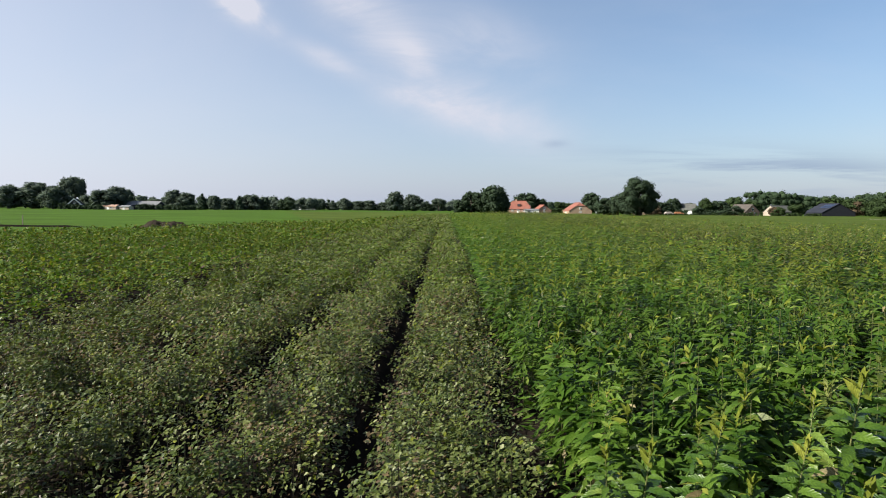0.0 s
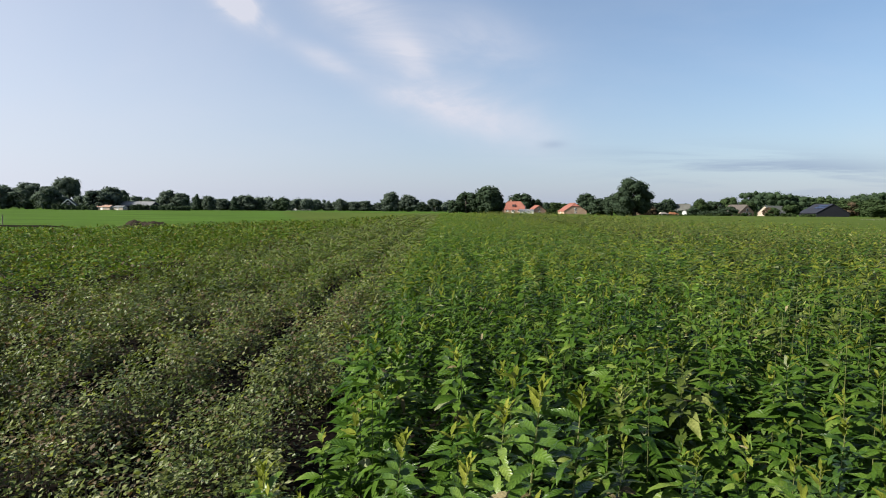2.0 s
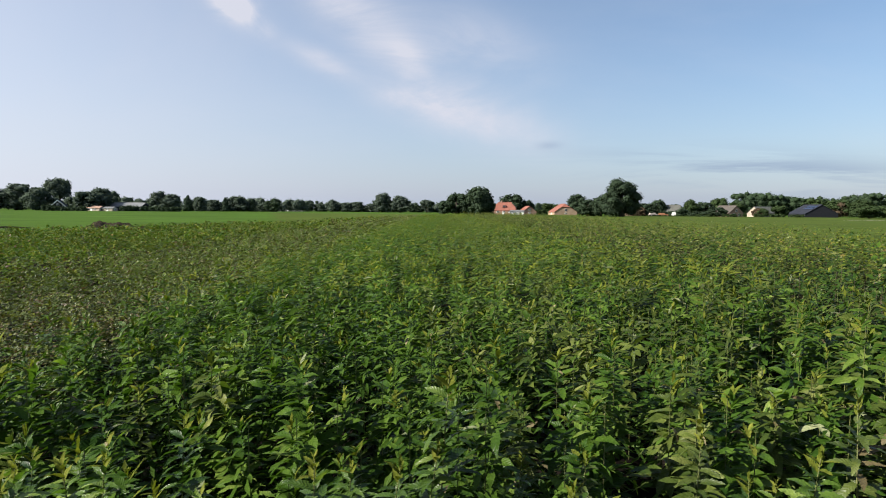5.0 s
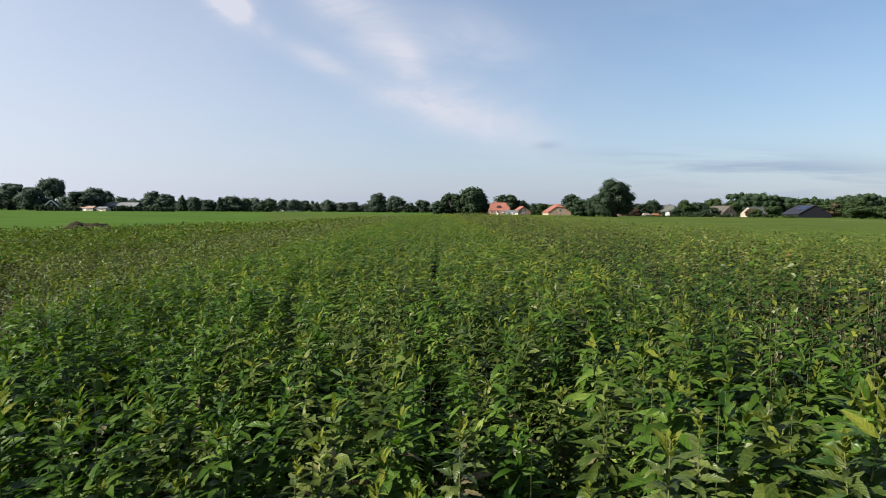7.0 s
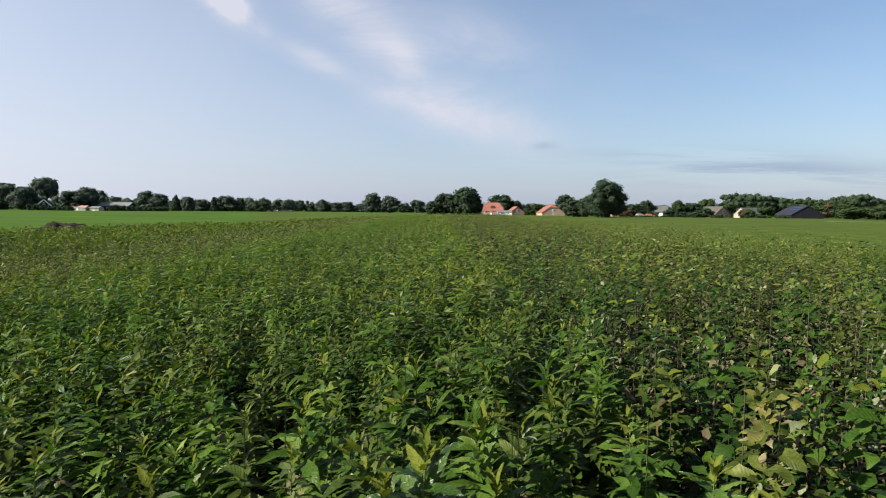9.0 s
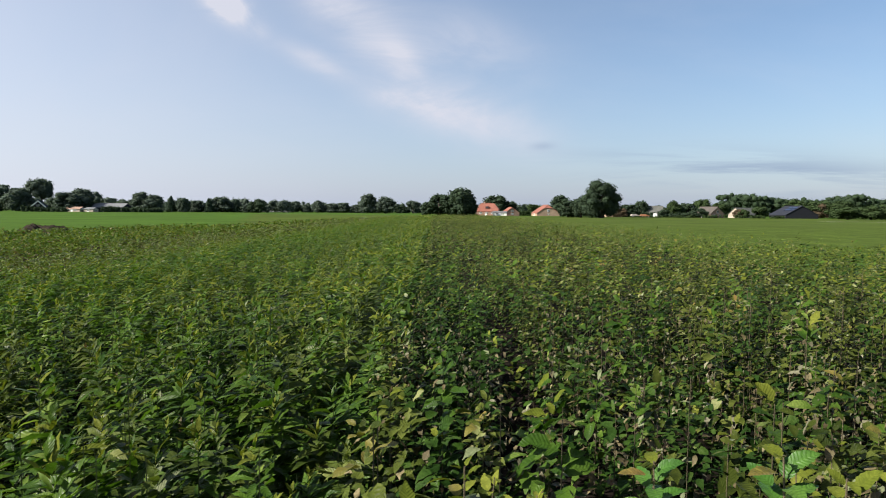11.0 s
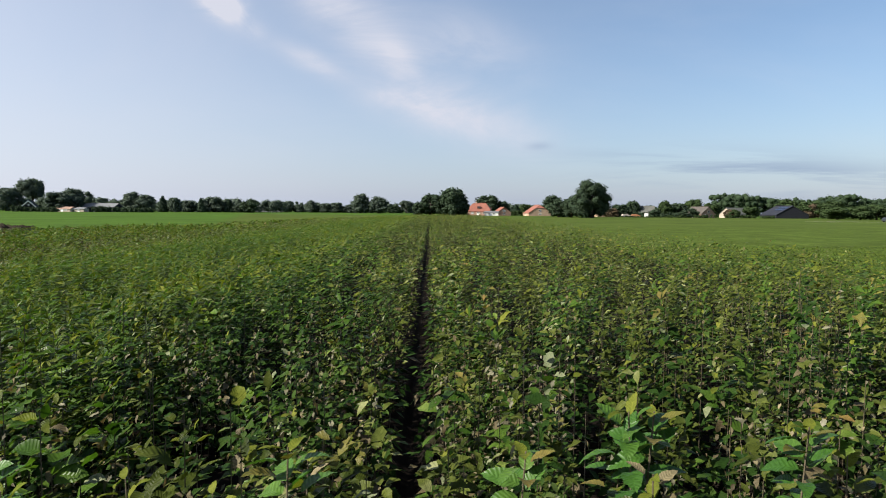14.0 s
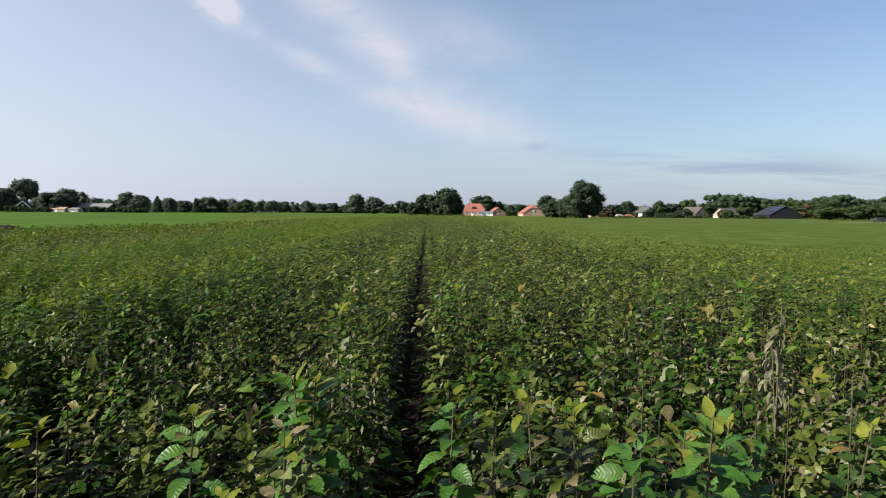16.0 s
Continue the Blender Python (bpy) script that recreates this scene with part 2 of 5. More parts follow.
M["tip_single"] = leaf_material("young_leaf_single", [(0.0, (0.066, 0.088, 0.012)), (0.6, (0.110, 0.128, 0.020)), (1.0, (0.165, 0.178, 0.034))], share=0.25, gloss=0.02, single=True)
M["dry"] = leaf_material("dry_leaf", [(0.0, (0.046, 0.036, 0.018)), (0.6, (0.106, 0.086, 0.042)), (1.0, (0.25, 0.215, 0.125))], (1.1, 1.0, 0.7), 0.2, 0.6)
M["dry_single"] = leaf_material("dry_leaf_single", [(0.0, (0.046, 0.036, 0.018)), (0.6, (0.106, 0.086, 0.042)), (1.0, (0.25, 0.215, 0.125))], (1.1, 1.0, 0.7), 0.2, 0.6, single=True)
M["red"] = leaf_material("reddish_leaf", [(0.0, (0.050, 0.036, 0.020)), (0.6, (0.085, 0.062, 0.030)), (1.0, (0.13, 0.105, 0.05))], (1.2, 0.9, 0.6), 0.2)
M["low_crop"] = leaf_material("low_crop_leaf", [(0.0, (0.044, 0.080, 0.012)), (0.5, (0.074, 0.114, 0.019)), (1.0, (0.125, 0.155, 0.034))], gloss=0.06)
M["pale"] = leaf_material("pale_underside_leaf", [(0.0, (0.085, 0.105, 0.050)), (1.0, (0.19, 0.21, 0.115))], share=0.15, rough=0.55)
M["lush_single"] = leaf_material("lush_leaf_single", [(0.0, (0.026, 0.076, 0.012)), (0.5, (0.042, 0.108, 0.016)), (1.0, (0.08, 0.145, 0.024))], single=True)
# Greyer, paler and bluer than oak: distance haze is put into the leaf colour.
M["hazed_oak"] = leaf_material("hazed_oak_leaf", [(0.0, (0.050, 0.068, 0.056)), (0.5, (0.066, 0.087, 0.070)), (1.0, (0.080, 0.104, 0.082))], (1.1, 1.2, 0.8), 0.25, 0.85, 0.05, patch=0.15, veins=False)
YELLOW = [(0.0, (0.080, 0.092, 0.020)), (0.6, (0.120, 0.108, 0.026)), (1.0, (0.160, 0.105, 0.034))]
M["yellow"] = leaf_material("yellowing_leaf", YELLOW, share=0.18, gloss=0.1)
M["yellow_single"] = leaf_material("yellowing_leaf_single", YELLOW, share=0.18, gloss=0.1, single=True)
WITHERED = [(0.0, (0.058, 0.052, 0.030)), (0.6, (0.112, 0.106, 0.066)), (1.0, (0.21, 0.200, 0.140))]
M["withered"] = leaf_material("withered_leaf", WITHERED, (1.0, 0.95, 0.8), 0.12, 0.6)
M["withered_single"] = leaf_material("withered_leaf_single", WITHERED, (1.0, 0.95, 0.8), 0.12, 0.6, single=True)
M["oak"] = leaf_material("oak_leaf", [(0.0, (0.024, 0.038, 0.026)), (0.5, (0.034, 0.052, 0.033)), (1.0, (0.050, 0.073, 0.040))], (1.1, 1.2, 0.6), 0.2, 0.85, 0.05, patch=0.15, veins=False)
M["ash"] = leaf_material("ash_leaf", [(0.0, (0.028, 0.047, 0.020)), (0.5, (0.038, 0.060, 0.025)), (1.0, (0.054, 0.078, 0.032))], (1.1, 1.2, 0.7), 0.26, 0.85, 0.05, patch=0.2, veins=False)
M["wood_leaf"] = leaf_material("wood_leaf", [(0.0, (0.026, 0.045, 0.026)), (0.5, (0.035, 0.056, 0.032)), (1.0, (0.048, 0.070, 0.038))], (1.1, 1.2, 0.7), 0.26, 0.85, 0.05, patch=0.25, veins=False)
M["copper"] = leaf_material("copper_leaf", [(0.0, (0.044, 0.032, 0.023)), (0.5, (0.066, 0.048, 0.031)), (1.0, (0.092, 0.070, 0.041))], (1.2, 0.9, 0.7), 0.1, 0.8, 0.1, patch=0.2, veins=False)
M["fir"] = leaf_material("fir_needles", [(0.0, (0.014, 0.030, 0.018)), (1.0, (0.030, 0.055, 0.028))], (1.0, 1.1, 0.7), 0.1, 0.7, 0.2, veins=False)
M["orange_tile"] = plain("orange_tile", [(0.3, (0.155, 0.054, 0.036)), (0.7, (0.235, 0.088, 0.060))], 2.2, 0.75, 0.3, second=0.4)
M["grey_tile"] = plain("grey_tile", [(0.3, (0.060, 0.062, 0.055)), (0.7, (0.102, 0.104, 0.092))], 2.2, 0.8, 0.3, second=0.4)
M["brown_tile"] = plain("brown_tile", [(0.3, (0.050, 0.042, 0.036)), (0.7, (0.084, 0.072, 0.062))], 2.2, 0.8, 0.3, second=0.4)
M["slate"] = plain("slate_sheet", [(0.3, (0.014, 0.016, 0.024)), (0.7, (0.024, 0.027, 0.038))], 2.0, 0.85, 0.2, second=0.3, gloss=0.15)
M["brick"] = plain("brick_wall", [(0.3, (0.22, 0.135, 0.10)), (0.7, (0.34, 0.22, 0.165))], 4.0, 0.85, 0.3, second=0.5)
M["render_white"] = plain("white_render", [(0.3, (0.62, 0.60, 0.55)), (0.7, (0.78, 0.77, 0.72))], 1.5, 0.8, 0.1, second=0.4)
M["dark_board"] = plain("dark_boards", [(0.3, (0.012, 0.013, 0.017)), (0.7, (0.022, 0.024, 0.030))], 3.0, 0.9, 0.2, gloss=0.1)
M["white_paint"] = plain("white_paint", [(0.3, (0.68, 0.68, 0.66)), (0.7, (0.8, 0.8, 0.78))], 3.0, 0.5, 0.0)
M["grey_sheet"] = plain("grey_sheet", [(0.3, (0.10, 0.105, 0.11)), (0.7, (0.16, 0.165, 0.17))], 2.0, 0.6, 0.1, second=0.3)
M["cream"] = plain("cream_render", [(0.3, (0.30, 0.25, 0.20)), (0.7, (0.40, 0.34, 0.28))], 1.5, 0.85, 0.1, second=0.4)
M["tan"] = plain("tan_brick", [(0.3, (0.28, 0.19, 0.13)), (0.7, (0.38, 0.27, 0.19))], 1.5, 0.85, 0.1, second=0.4)
M["track"] = plain("pale_track", [(0.3, (0.20, 0.19, 0.17)), (0.7, (0.32, 0.31, 0.28))], 2.0, 0.9, 0.2, second=0.3)
M["tyre"] = plain("tyre_rubber", [(0.3, (0.012, 0.012, 0.012)), (0.7, (0.022, 0.022, 0.022))], 6.0, 0.85, 0.0)
M["rim"] = plain("rim_metal", [(0.3, (0.38, 0.38, 0.39)), (0.7, (0.5, 0.5, 0.51))], 6.0, 0.35, 0.0, metal=0.8)
for key, tone in (("white_car", (0.55, 0.55, 0.54)), ("pale_car", (0.34, 0.29, 0.26)), ("orange_car", (0.26, 0.11, 0.05)), ("grey_car", (0.32, 0.36, 0.35)), ("dark_car", (0.02, 0.024, 0.026))):
    M[key] = plain(key + "_paint", [(0.3, tuple(0.88 * c for c in tone)), (0.7, tone)], 1.5, 0.3, 0.0, gloss=0.6)
M["glass"] = plain("window_glass", [(0.3, (0.02, 0.025, 0.03)), (0.7, (0.03, 0.035, 0.04))], 1.0, 0.08, 0.0, gloss=0.9)
M["solar"] = plain("solar_cells", [(0.3, (0.012, 0.016, 0.035)), (0.7, (0.02, 0.026, 0.05))], 1.0, 0.12, 0.0, gloss=0.9)
M["post"] = plain("weathered_post", [(0.3, (0.10, 0.085, 0.07)), (0.7, (0.2, 0.175, 0.15))], 12.0, 0.9, 0.4)


# ---- mesh tools ----
def tri_mesh(name, verts, tris, mats, index=None, smooth=False, uv=None):
    """A mesh from arrays of points and triangles."""
    me = bpy.data.meshes.new(name)
    verts, tris = np.asarray(verts, np.float32), np.asarray(tris, np.int32)
    me.vertices.add(len(verts))
    me.vertices.foreach_set("co", verts.ravel())
    me.loops.add(tris.size)
    me.loops.foreach_set("vertex_index", tris.ravel())
    me.polygons.add(len(tris))
    me.polygons.foreach_set("loop_start", np.arange(0, tris.size, 3, dtype=np.int32))
    me.polygons.foreach_set("loop_total", np.full(len(tris), 3, np.int32))
    for m in mats:
        me.materials.append(m)
    if index is not None:
        me.polygons.foreach_set("material_index", np.asarray(index, np.int32))
    me.polygons.foreach_set("use_smooth", np.full(len(tris), smooth, bool))
    if uv is not None:
        me.uv_layers.new(name="blade").data.foreach_set("uv", np.asarray(uv, np.float32)[tris.ravel()].ravel())
    me.update(calc_edges=True)
    return me


def part(name, bm, mat, parent=None, label="", smooth=False):
    """Links a bmesh as one mesh object, under a thing or a part."""
    me = bpy.data.meshes.new(name)
    bm.to_mesh(me)
    bm.free()
    me.materials.append(mat)
    if smooth:
        me.polygons.foreach_set("use_smooth", [True] * len(me.polygons))
    ob = new(name, me)
    ob.parent = parent
    return tagged(ob, label)


def empty(name, m, label, category, group="", kind=""):
    ob = new(name)
    ob.matrix_basis = m
    ob.empty_display_size = 0.2
    return tagged(ob, label, category, group, kind)


def box(bm, x0, x1, y0, y1, z0, z1):
    vs = [bm.verts.new(p) for p in ((x0, y0, z0), (x1, y0, z0), (x1, y1, z0), (x0, y1, z0), (x0, y0, z1), (x1, y0, z1), (x1, y1, z1), (x0, y1, z1))]
    for f in ((0, 3, 2, 1), (4, 5, 6, 7), (0, 1, 5, 4), (1, 2, 6, 5), (2, 3, 7, 6), (3, 0, 4, 7)):
        bm.faces.new([vs[k] for k in f])


def tube(bm, a, b, ra, rb, sides=6):
    """A tapered round limb from a to b."""
    a, b = Vector(a), Vector(b)
    turn = (b - a).to_track_quat("Z", "Y")
    rings = []
    for c, r in ((a, ra), (b, rb)):
        rings.append([bm.verts.new(c + turn @ Vector((r * math.cos(2 * math.pi * k / sides), r * math.sin(2 * math.pi * k / sides), 0))) for k in range(sides)])
    for k in range(sides):
        j = (k + 1) % sides
        bm.faces.new((rings[0][k], rings[0][j], rings[1][j], rings[1][k]))
    bm.faces.new(rings[0][::-1])
    bm.faces.new(rings[1])


def sweep(bm, points, radii, sides=5):
    """One closed tapering stem through all the points."""
    rings = []
    for k, (p, r) in enumerate(zip(points, radii)):
        rings.append([bm.verts.new(Vector(p) + Vector((r * math.cos(2 * math.pi * j / sides), r * math.sin(2 * math.pi * j / sides), 0))) for j in range(sides)])
    for a, b in zip(rings[:-1], rings[1:]):
        for j in range(sides):
            i = (j + 1) % sides
            bm.faces.new((a[j], a[i], b[i], b[j]))
    bm.faces.new(rings[0][::-1])
    bm.faces.new(rings[-1])


def leaf_batch(base, yaw, pitch, length, width, droop, stations=(0, 0.5, 1), fold=0.25, roll=None, teeth=0.0, crinkle=0.0):
    """Many leaves at once: arched blades with a folded midrib. Returns points, triangles and places along and across the blade."""
    n, S = len(base), list(stations)
    hx, hy = np.cos(yaw), np.sin(yaw)
    roll = np.zeros(n) if roll is None else roll
    points, pos, last = [], np.array(base, float), 0.0
    side = np.stack([-hy * np.cos(roll), hx * np.cos(roll), np.sin(roll)], 1)
    for k, s in enumerate(S):
        if k:
            a = pitch - droop * (s + last) / 2
            step = (length * (s - last))[:, None]
            pos = pos + step * np.stack([hx * np.cos(a), hy * np.cos(a), np.sin(a)], 1)
            last = s
        if k in (0, len(S) - 1):
            points.append(pos[:, None, :])
        else:
            w = (width * (0.5 + teeth * (k % 2 - 0.5)) * math.sin(math.pi * s ** 0.75) ** 0.8)[:, None]
            lift = np.zeros((n, 3))
            lift[:, 2] = (w[:, 0]) * fold
            ring = np.stack([pos + side * w + lift, pos, pos - side * w + lift], 1)
            points.append(ring + rng.normal(0, 1, ring.shape) * (crinkle * width)[:, None, None] if crinkle else ring)
    verts = np.concatenate(points, 1)
    per = verts.shape[1]
    tris, inner = [], len(S) - 2
    tris += [(0, 1, 2), (0, 2, 3)]
    for k in range(inner - 1):
        a, b = 1 + 3 * k, 4 + 3 * k
        tris += [(a, b, b + 1), (a, b + 1, a + 1), (a + 1, b + 1, b + 2), (a + 1, b + 2, a + 2)]
    e = 1 + 3 * (inner - 1)
    tris += [(e, per - 1, e + 1), (e + 1, per - 1, e + 2)]
    tris = np.array(tris)[None] + (np.arange(n) * per)[:, None, None]
    place = [(0.0, 0.0)] + [(s, side) for s in S[1:-1] for side in (1.0, 0.0, -1.0)] + [(1.0, 0.0)]
    return verts.reshape(-1, 3), tris.reshape(-1, 3), np.tile(np.array(place), (n, 1))


def blade_batch(base, yaw, pitch, length, width, roll):
    """Many simple leaves: two triangles each, folded a little along the midrib."""
    n = len(base)
    d = np.stack([np.cos(yaw) * np.cos(pitch), np.sin(yaw) * np.cos(pitch), np.sin(pitch)], 1)
    side = np.stack([-np.sin(yaw) * np.cos(roll), np.cos(yaw) * np.cos(roll), np.sin(roll)], 1)
    mid = base + d * (length * 0.45)[:, None]
    mid[:, 2] += width * 0.12
    w = (width * 0.5)[:, None]
    verts = np.stack([base, mid + side * w, base + d * length[:, None], mid - side * w], 1)
    tris = np.array([(0, 2, 1), (0, 3, 2)])[None] + (np.arange(n) * 4)[:, None, None]
    place = np.array([(0.0, 0.0), (0.45, 1.0), (1.0, 0.0), (0.45, -1.0)])
    return verts.reshape(-1, 3), tris.reshape(-1, 3), np.tile(place, (n, 1))


class Pile:
    """Gathers leaves with their materials into one mesh."""

    def __init__(self, mats):
        self.mats, self.v, self.t, self.m, self.uv, self.n = mats, [], [], [], [], 0

    def add(self, verts, tris, place, mat_of_leaf):
        self.v.append(verts)
        self.uv.append(place)
        self.t.append(tris + self.n)
        self.n += len(verts)
        self.m.append(np.repeat(mat_of_leaf, len(tris) // max(1, len(mat_of_leaf))))

    def object(self, name, label, category, kind="stuff"):
        me = tri_mesh(name, np.concatenate(self.v), np.concatenate(self.t), self.mats, np.concatenate(self.m), True, np.concatenate(self.uv))
        return tagged(new(name, me), label, category, kind=kind)


rng = np.random.default_rng(7)


def wave(x, y, size, seed):
    """A smooth patchy value from 0 to 1 over the field."""
    k = 2 * math.pi / size
    f = np.sin(k * x + 1.3 * seed + 1.7 * np.sin(k * 0.63 * y + seed)) + np.sin(k * 0.81 * y - 2.1 * seed + 1.4 * np.sin(k * 0.47 * x - seed))
    return 0.5 + 0.25 * f


# ---- ground ----
def sheet(name, xs, ys, height, mat, label, category):
    """A sheet of ground over a grid of lines; height(x, y) gives its level."""
    gx, gy = np.meshgrid(np.asarray(xs, float), np.asarray(ys, float))
    verts = np.stack([gx, gy, height(gx, gy)], 2).reshape(-1, 3)
    nx, ny = len(xs), len(ys)
    k = (np.arange(ny - 1)[:, None] * nx + np.arange(nx - 1)[None]).ravel()
    tris = np.concatenate([np.stack([k, k + 1, k + nx + 1], 1), np.stack([k, k + nx + 1, k + nx], 1)])
    return tagged(new(name, tri_mesh(name, verts, tris, [mat], None, True)), label, category, kind="structure")


BED_EDGES = [-6.4, -5.2, -3.95, -2.6, -1.03, 0.36, 1.76, 3.16, 4.55, 5.95, 7.5, 9.06, 10.36, 11.69, 12.87, 14.2, 15.5, 16.8, 18.1, 19.4, 20.7, 22.2]
FIELD_END = 150.0
FURROWS = (10.36, 11.69, 12.87)


def field_left(y):
    """The slanting western edge of the nursery field beside the meadow."""
    return np.interp(y, [-30, 34, 38, 45, 58, 73, FIELD_END], [-34, -32, -26, -20.4, -18.5, -11.5, -6])


def furrows(x, y):
    d = np.min(np.abs(x[..., None] - np.array(BED_EDGES)), -1)
    level = -0.04 + 0.10 * np.clip((d - 0.05) / 0.14, 0, 1) + 0.004 * np.sin(7 * x + 3 * np.sin(2.3 * y)) * np.sin(1.7 * y)
    return np.where(x < field_left(y) + 0.5, -0.3, level)


sheet("ground", np.linspace(-2500, 2500, 11), np.linspace(-1500, 3500, 11), lambda x, y: x * 0 - 0.06, M["meadow"], "flat green pasture reaching to the tree line", "ground")
sheet("rough_grass", np.linspace(-90, 420, 120), np.linspace(96, 292, 60), lambda x, y: np.where(x < 4 - 0.27 * y, -0.09, -0.052), M["dull_grass"], "dull rough grass behind the nursery field", "ground")
soil_x = sorted({round(e + o, 3) for e in BED_EDGES for o in (-0.19, -0.12, -0.05, 0.05, 0.12, 0.19)} | {-9.5, -12, -15, -18, -21, 24.5})
sheet("field_soil", soil_x, [-8, -5, -3] + list(np.arange(-1, 12, 0.4)) + list(np.geomspace(12.5, FIELD_END, 40)), furrows, M["soil"], "dark bare soil of the nursery beds with wheel furrows, their shade in its colour", "soil")


# ---- nursery plants ----
LEAFKIND = dict(chestnut=0, tip=1, dry=2, hazel=3, rose=4, red=5, low=6, pale=7, deep=8, withered=9, yellow=10, olive=11)
CROP_MATS = [M["chestnut"], M["tip"], M["dry"], M["hazel"], M["rose"], M["red"], M["low_crop"], M["pale"], M["hazel_deep"], M["withered"], M["yellow"], M["olive"]]
GOLD = 2.39996


def stand(x0, x1, y0, y1, rows, step, jitter):
    """Planting places in the rows of one bed."""
    rx = x0 + (np.arange(rows) + 0.5) / rows * (x1 - x0)
    ry = np.arange(y0, y1, step)
    gx, gy = np.meshgrid(rx, ry)
    gx = gx.ravel() + rng.normal(0, jitter, gx.size)
    gy = gy.ravel() + rng.uniform(-step / 2, step / 2, gy.size)
    return gx, gy


def chestnut_leaves(n):
    """Heights up the stem as a share, yaw, pitch, length, width and droop of one sapling's leaves."""
    k = np.arange(n)
    f = 0.18 + 0.82 * (k / (n - 1)) ** 0.72
    length = np.interp(f, [0.2, 0.6, 0.82, 0.93, 1.0], [0.155, 0.185, 0.158, 0.105, 0.055])
    pitch = np.radians(np.interp(f, [0.3, 0.7, 0.9, 1.0], [2, 16, 30, 68]))
    droop = np.radians(np.interp(f, [0.3, 0.8, 1.0], [36, 46, 30]))
    return f, k * GOLD, pitch, length, length * 0.285, droop


def hazel_leaves(n):
    k = np.arange(n)
    f = 0.12 + 0.88 * (k / (n - 1)) ** 0.75
    length = np.interp(f, [0.3, 0.6, 0.9, 1.0], [0.07, 0.088, 0.092, 0.05])
    pitch = np.radians(np.interp(f, [0.3, 0.7, 1.0], [-4, 8, 42]))
    droop = np.radians(np.interp(f, [0.3, 0.9, 1.0], [30, 42, 30]))
    return f, k * GOLD, pitch, length, length * 0.5, droop


SUN_YAW = math.atan2(sun_way.y, sun_way.x)


def to_sun(yaw, pitch, roll, tilt=0.30):
    """Leaves turn their upper face a little towards the sun."""
    return pitch - tilt * np.cos(yaw - SUN_YAW), roll + tilt * np.sin(yaw - SUN_YAW)


def crop(pile, x, y, tall, pattern, n, green, dry_share, tip_share, level, stretch=1.0):
    """Whole saplings at the places x, y gathered into a pile. level 0 has the most points a leaf."""
    f, yaw, pitch, length, width, droop = pattern(n)
    count = len(x)
    if not count:
        return
    turn = rng.uniform(0, 6.28, count)
    lean = rng.normal(0, 0.05, (count, 2))
    strong = np.clip(1.1 - (x - 9.06) / 1.2, 0, 1) * np.clip((5.0 - y) / 1.2, 0, 1) if green == "hazel" else 0.75 * np.clip((x - 6.6) / 1.2, 0, 1)
    lush = rng.random(count) < 0.10 + (0.14 * strong if green == "hazel" else 0)
    size = rng.uniform(0.8, 1.2, count) * stretch * np.where(lush, 1.4 if green == "hazel" else 1.15, 1.0) * (1 + 0.3 * strong)
    H = tall
    F = np.clip(f[None] + rng.normal(0, 0.02, (count, n)), 0.1, 1.0)
    base = np.stack([x[:, None] + lean[:, :1] * F * H[:, None], y[:, None] + lean[:, 1:] * F * H[:, None], F * H[:, None]], 2).reshape(-1, 3)
    if green == "hazel":
        out = (yaw[None] + turn[:, None]) * 1.0
        reach = (0.03 + 0.17 * (1 - F)) * rng.uniform(0.0, 1.0, F.shape)
        base = base + np.stack([np.cos(out) * reach, np.sin(out) * reach, reach * 0.35], 2).reshape(-1, 3)
    rep = lambda a, s: (np.broadcast_to(a[None], (count, n)) + rng.normal(0, s, (count, n))).ravel()
    L = (np.broadcast_to(length[None], (count, n)) * size[:, None] * rng.uniform(0.75, 1.2, (count, n))).ravel()
    gone = rng.random((count, n)) < dry_share[:, None] * (1.35 - F)
    L = L * np.where(gone.ravel(), rng.uniform(0.35, 0.8, count * n), 1.0)
    if green == "hazel":
        L = L * np.exp(rng.normal(-0.06, 0.24, count * n))
    W = L * (width / length)[0] * rng.uniform(0.85, 1.15, count * n)
    Y = (yaw[None] + turn[:, None] + rng.normal(0, 0.35, (count, n))).ravel()
    P, D = rep(pitch, 0.24), rep(droop, 0.25)
    P, D = np.where(gone.ravel(), P - rng.uniform(0.1, 1.0, count * n), P), np.where(gone.ravel(), D + 0.4, D)
    mat = np.where(gone, LEAFKIND["dry"], LEAFKIND[green])
    mat = np.where((F > (0.93 if level < 2 else 0.84)) & (rng.random((count, n)) < tip_share), LEAFKIND["tip"], mat).ravel()
    mat = np.where(rng.random(count * n) < (0.028 if green == "hazel" and level < 2 else 0.01), LEAFKIND["pale"], mat)
    if green == "chestnut":
        paler = np.repeat(rng.random(count) < np.clip((x - 3.0) / 6.0, 0.06, 0.42), n)
        mat = np.where(paler & (mat == LEAFKIND["chestnut"]), LEAFKIND["olive"], mat)
    if green == "hazel":
        mat = np.where(np.repeat(lush, n) & (mat == LEAFKIND["hazel"]), LEAFKIND["chestnut"], mat)
        worn = np.repeat(dry_share > 0.42, n) & (rng.random(count * n) < 0.55)
        mat = np.where(worn & (mat == LEAFKIND["dry"]), LEAFKIND["withered"], mat)
        turned = np.repeat(rng.random(count) < 0.10, n) & (F.ravel() > 0.88) & (rng.random(count * n) < 0.6)
        mat = np.where(turned, LEAFKIND["yellow"], mat)
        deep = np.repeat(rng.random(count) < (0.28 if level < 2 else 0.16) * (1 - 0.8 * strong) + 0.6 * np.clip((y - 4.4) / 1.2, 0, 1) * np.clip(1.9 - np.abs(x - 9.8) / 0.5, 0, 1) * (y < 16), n)
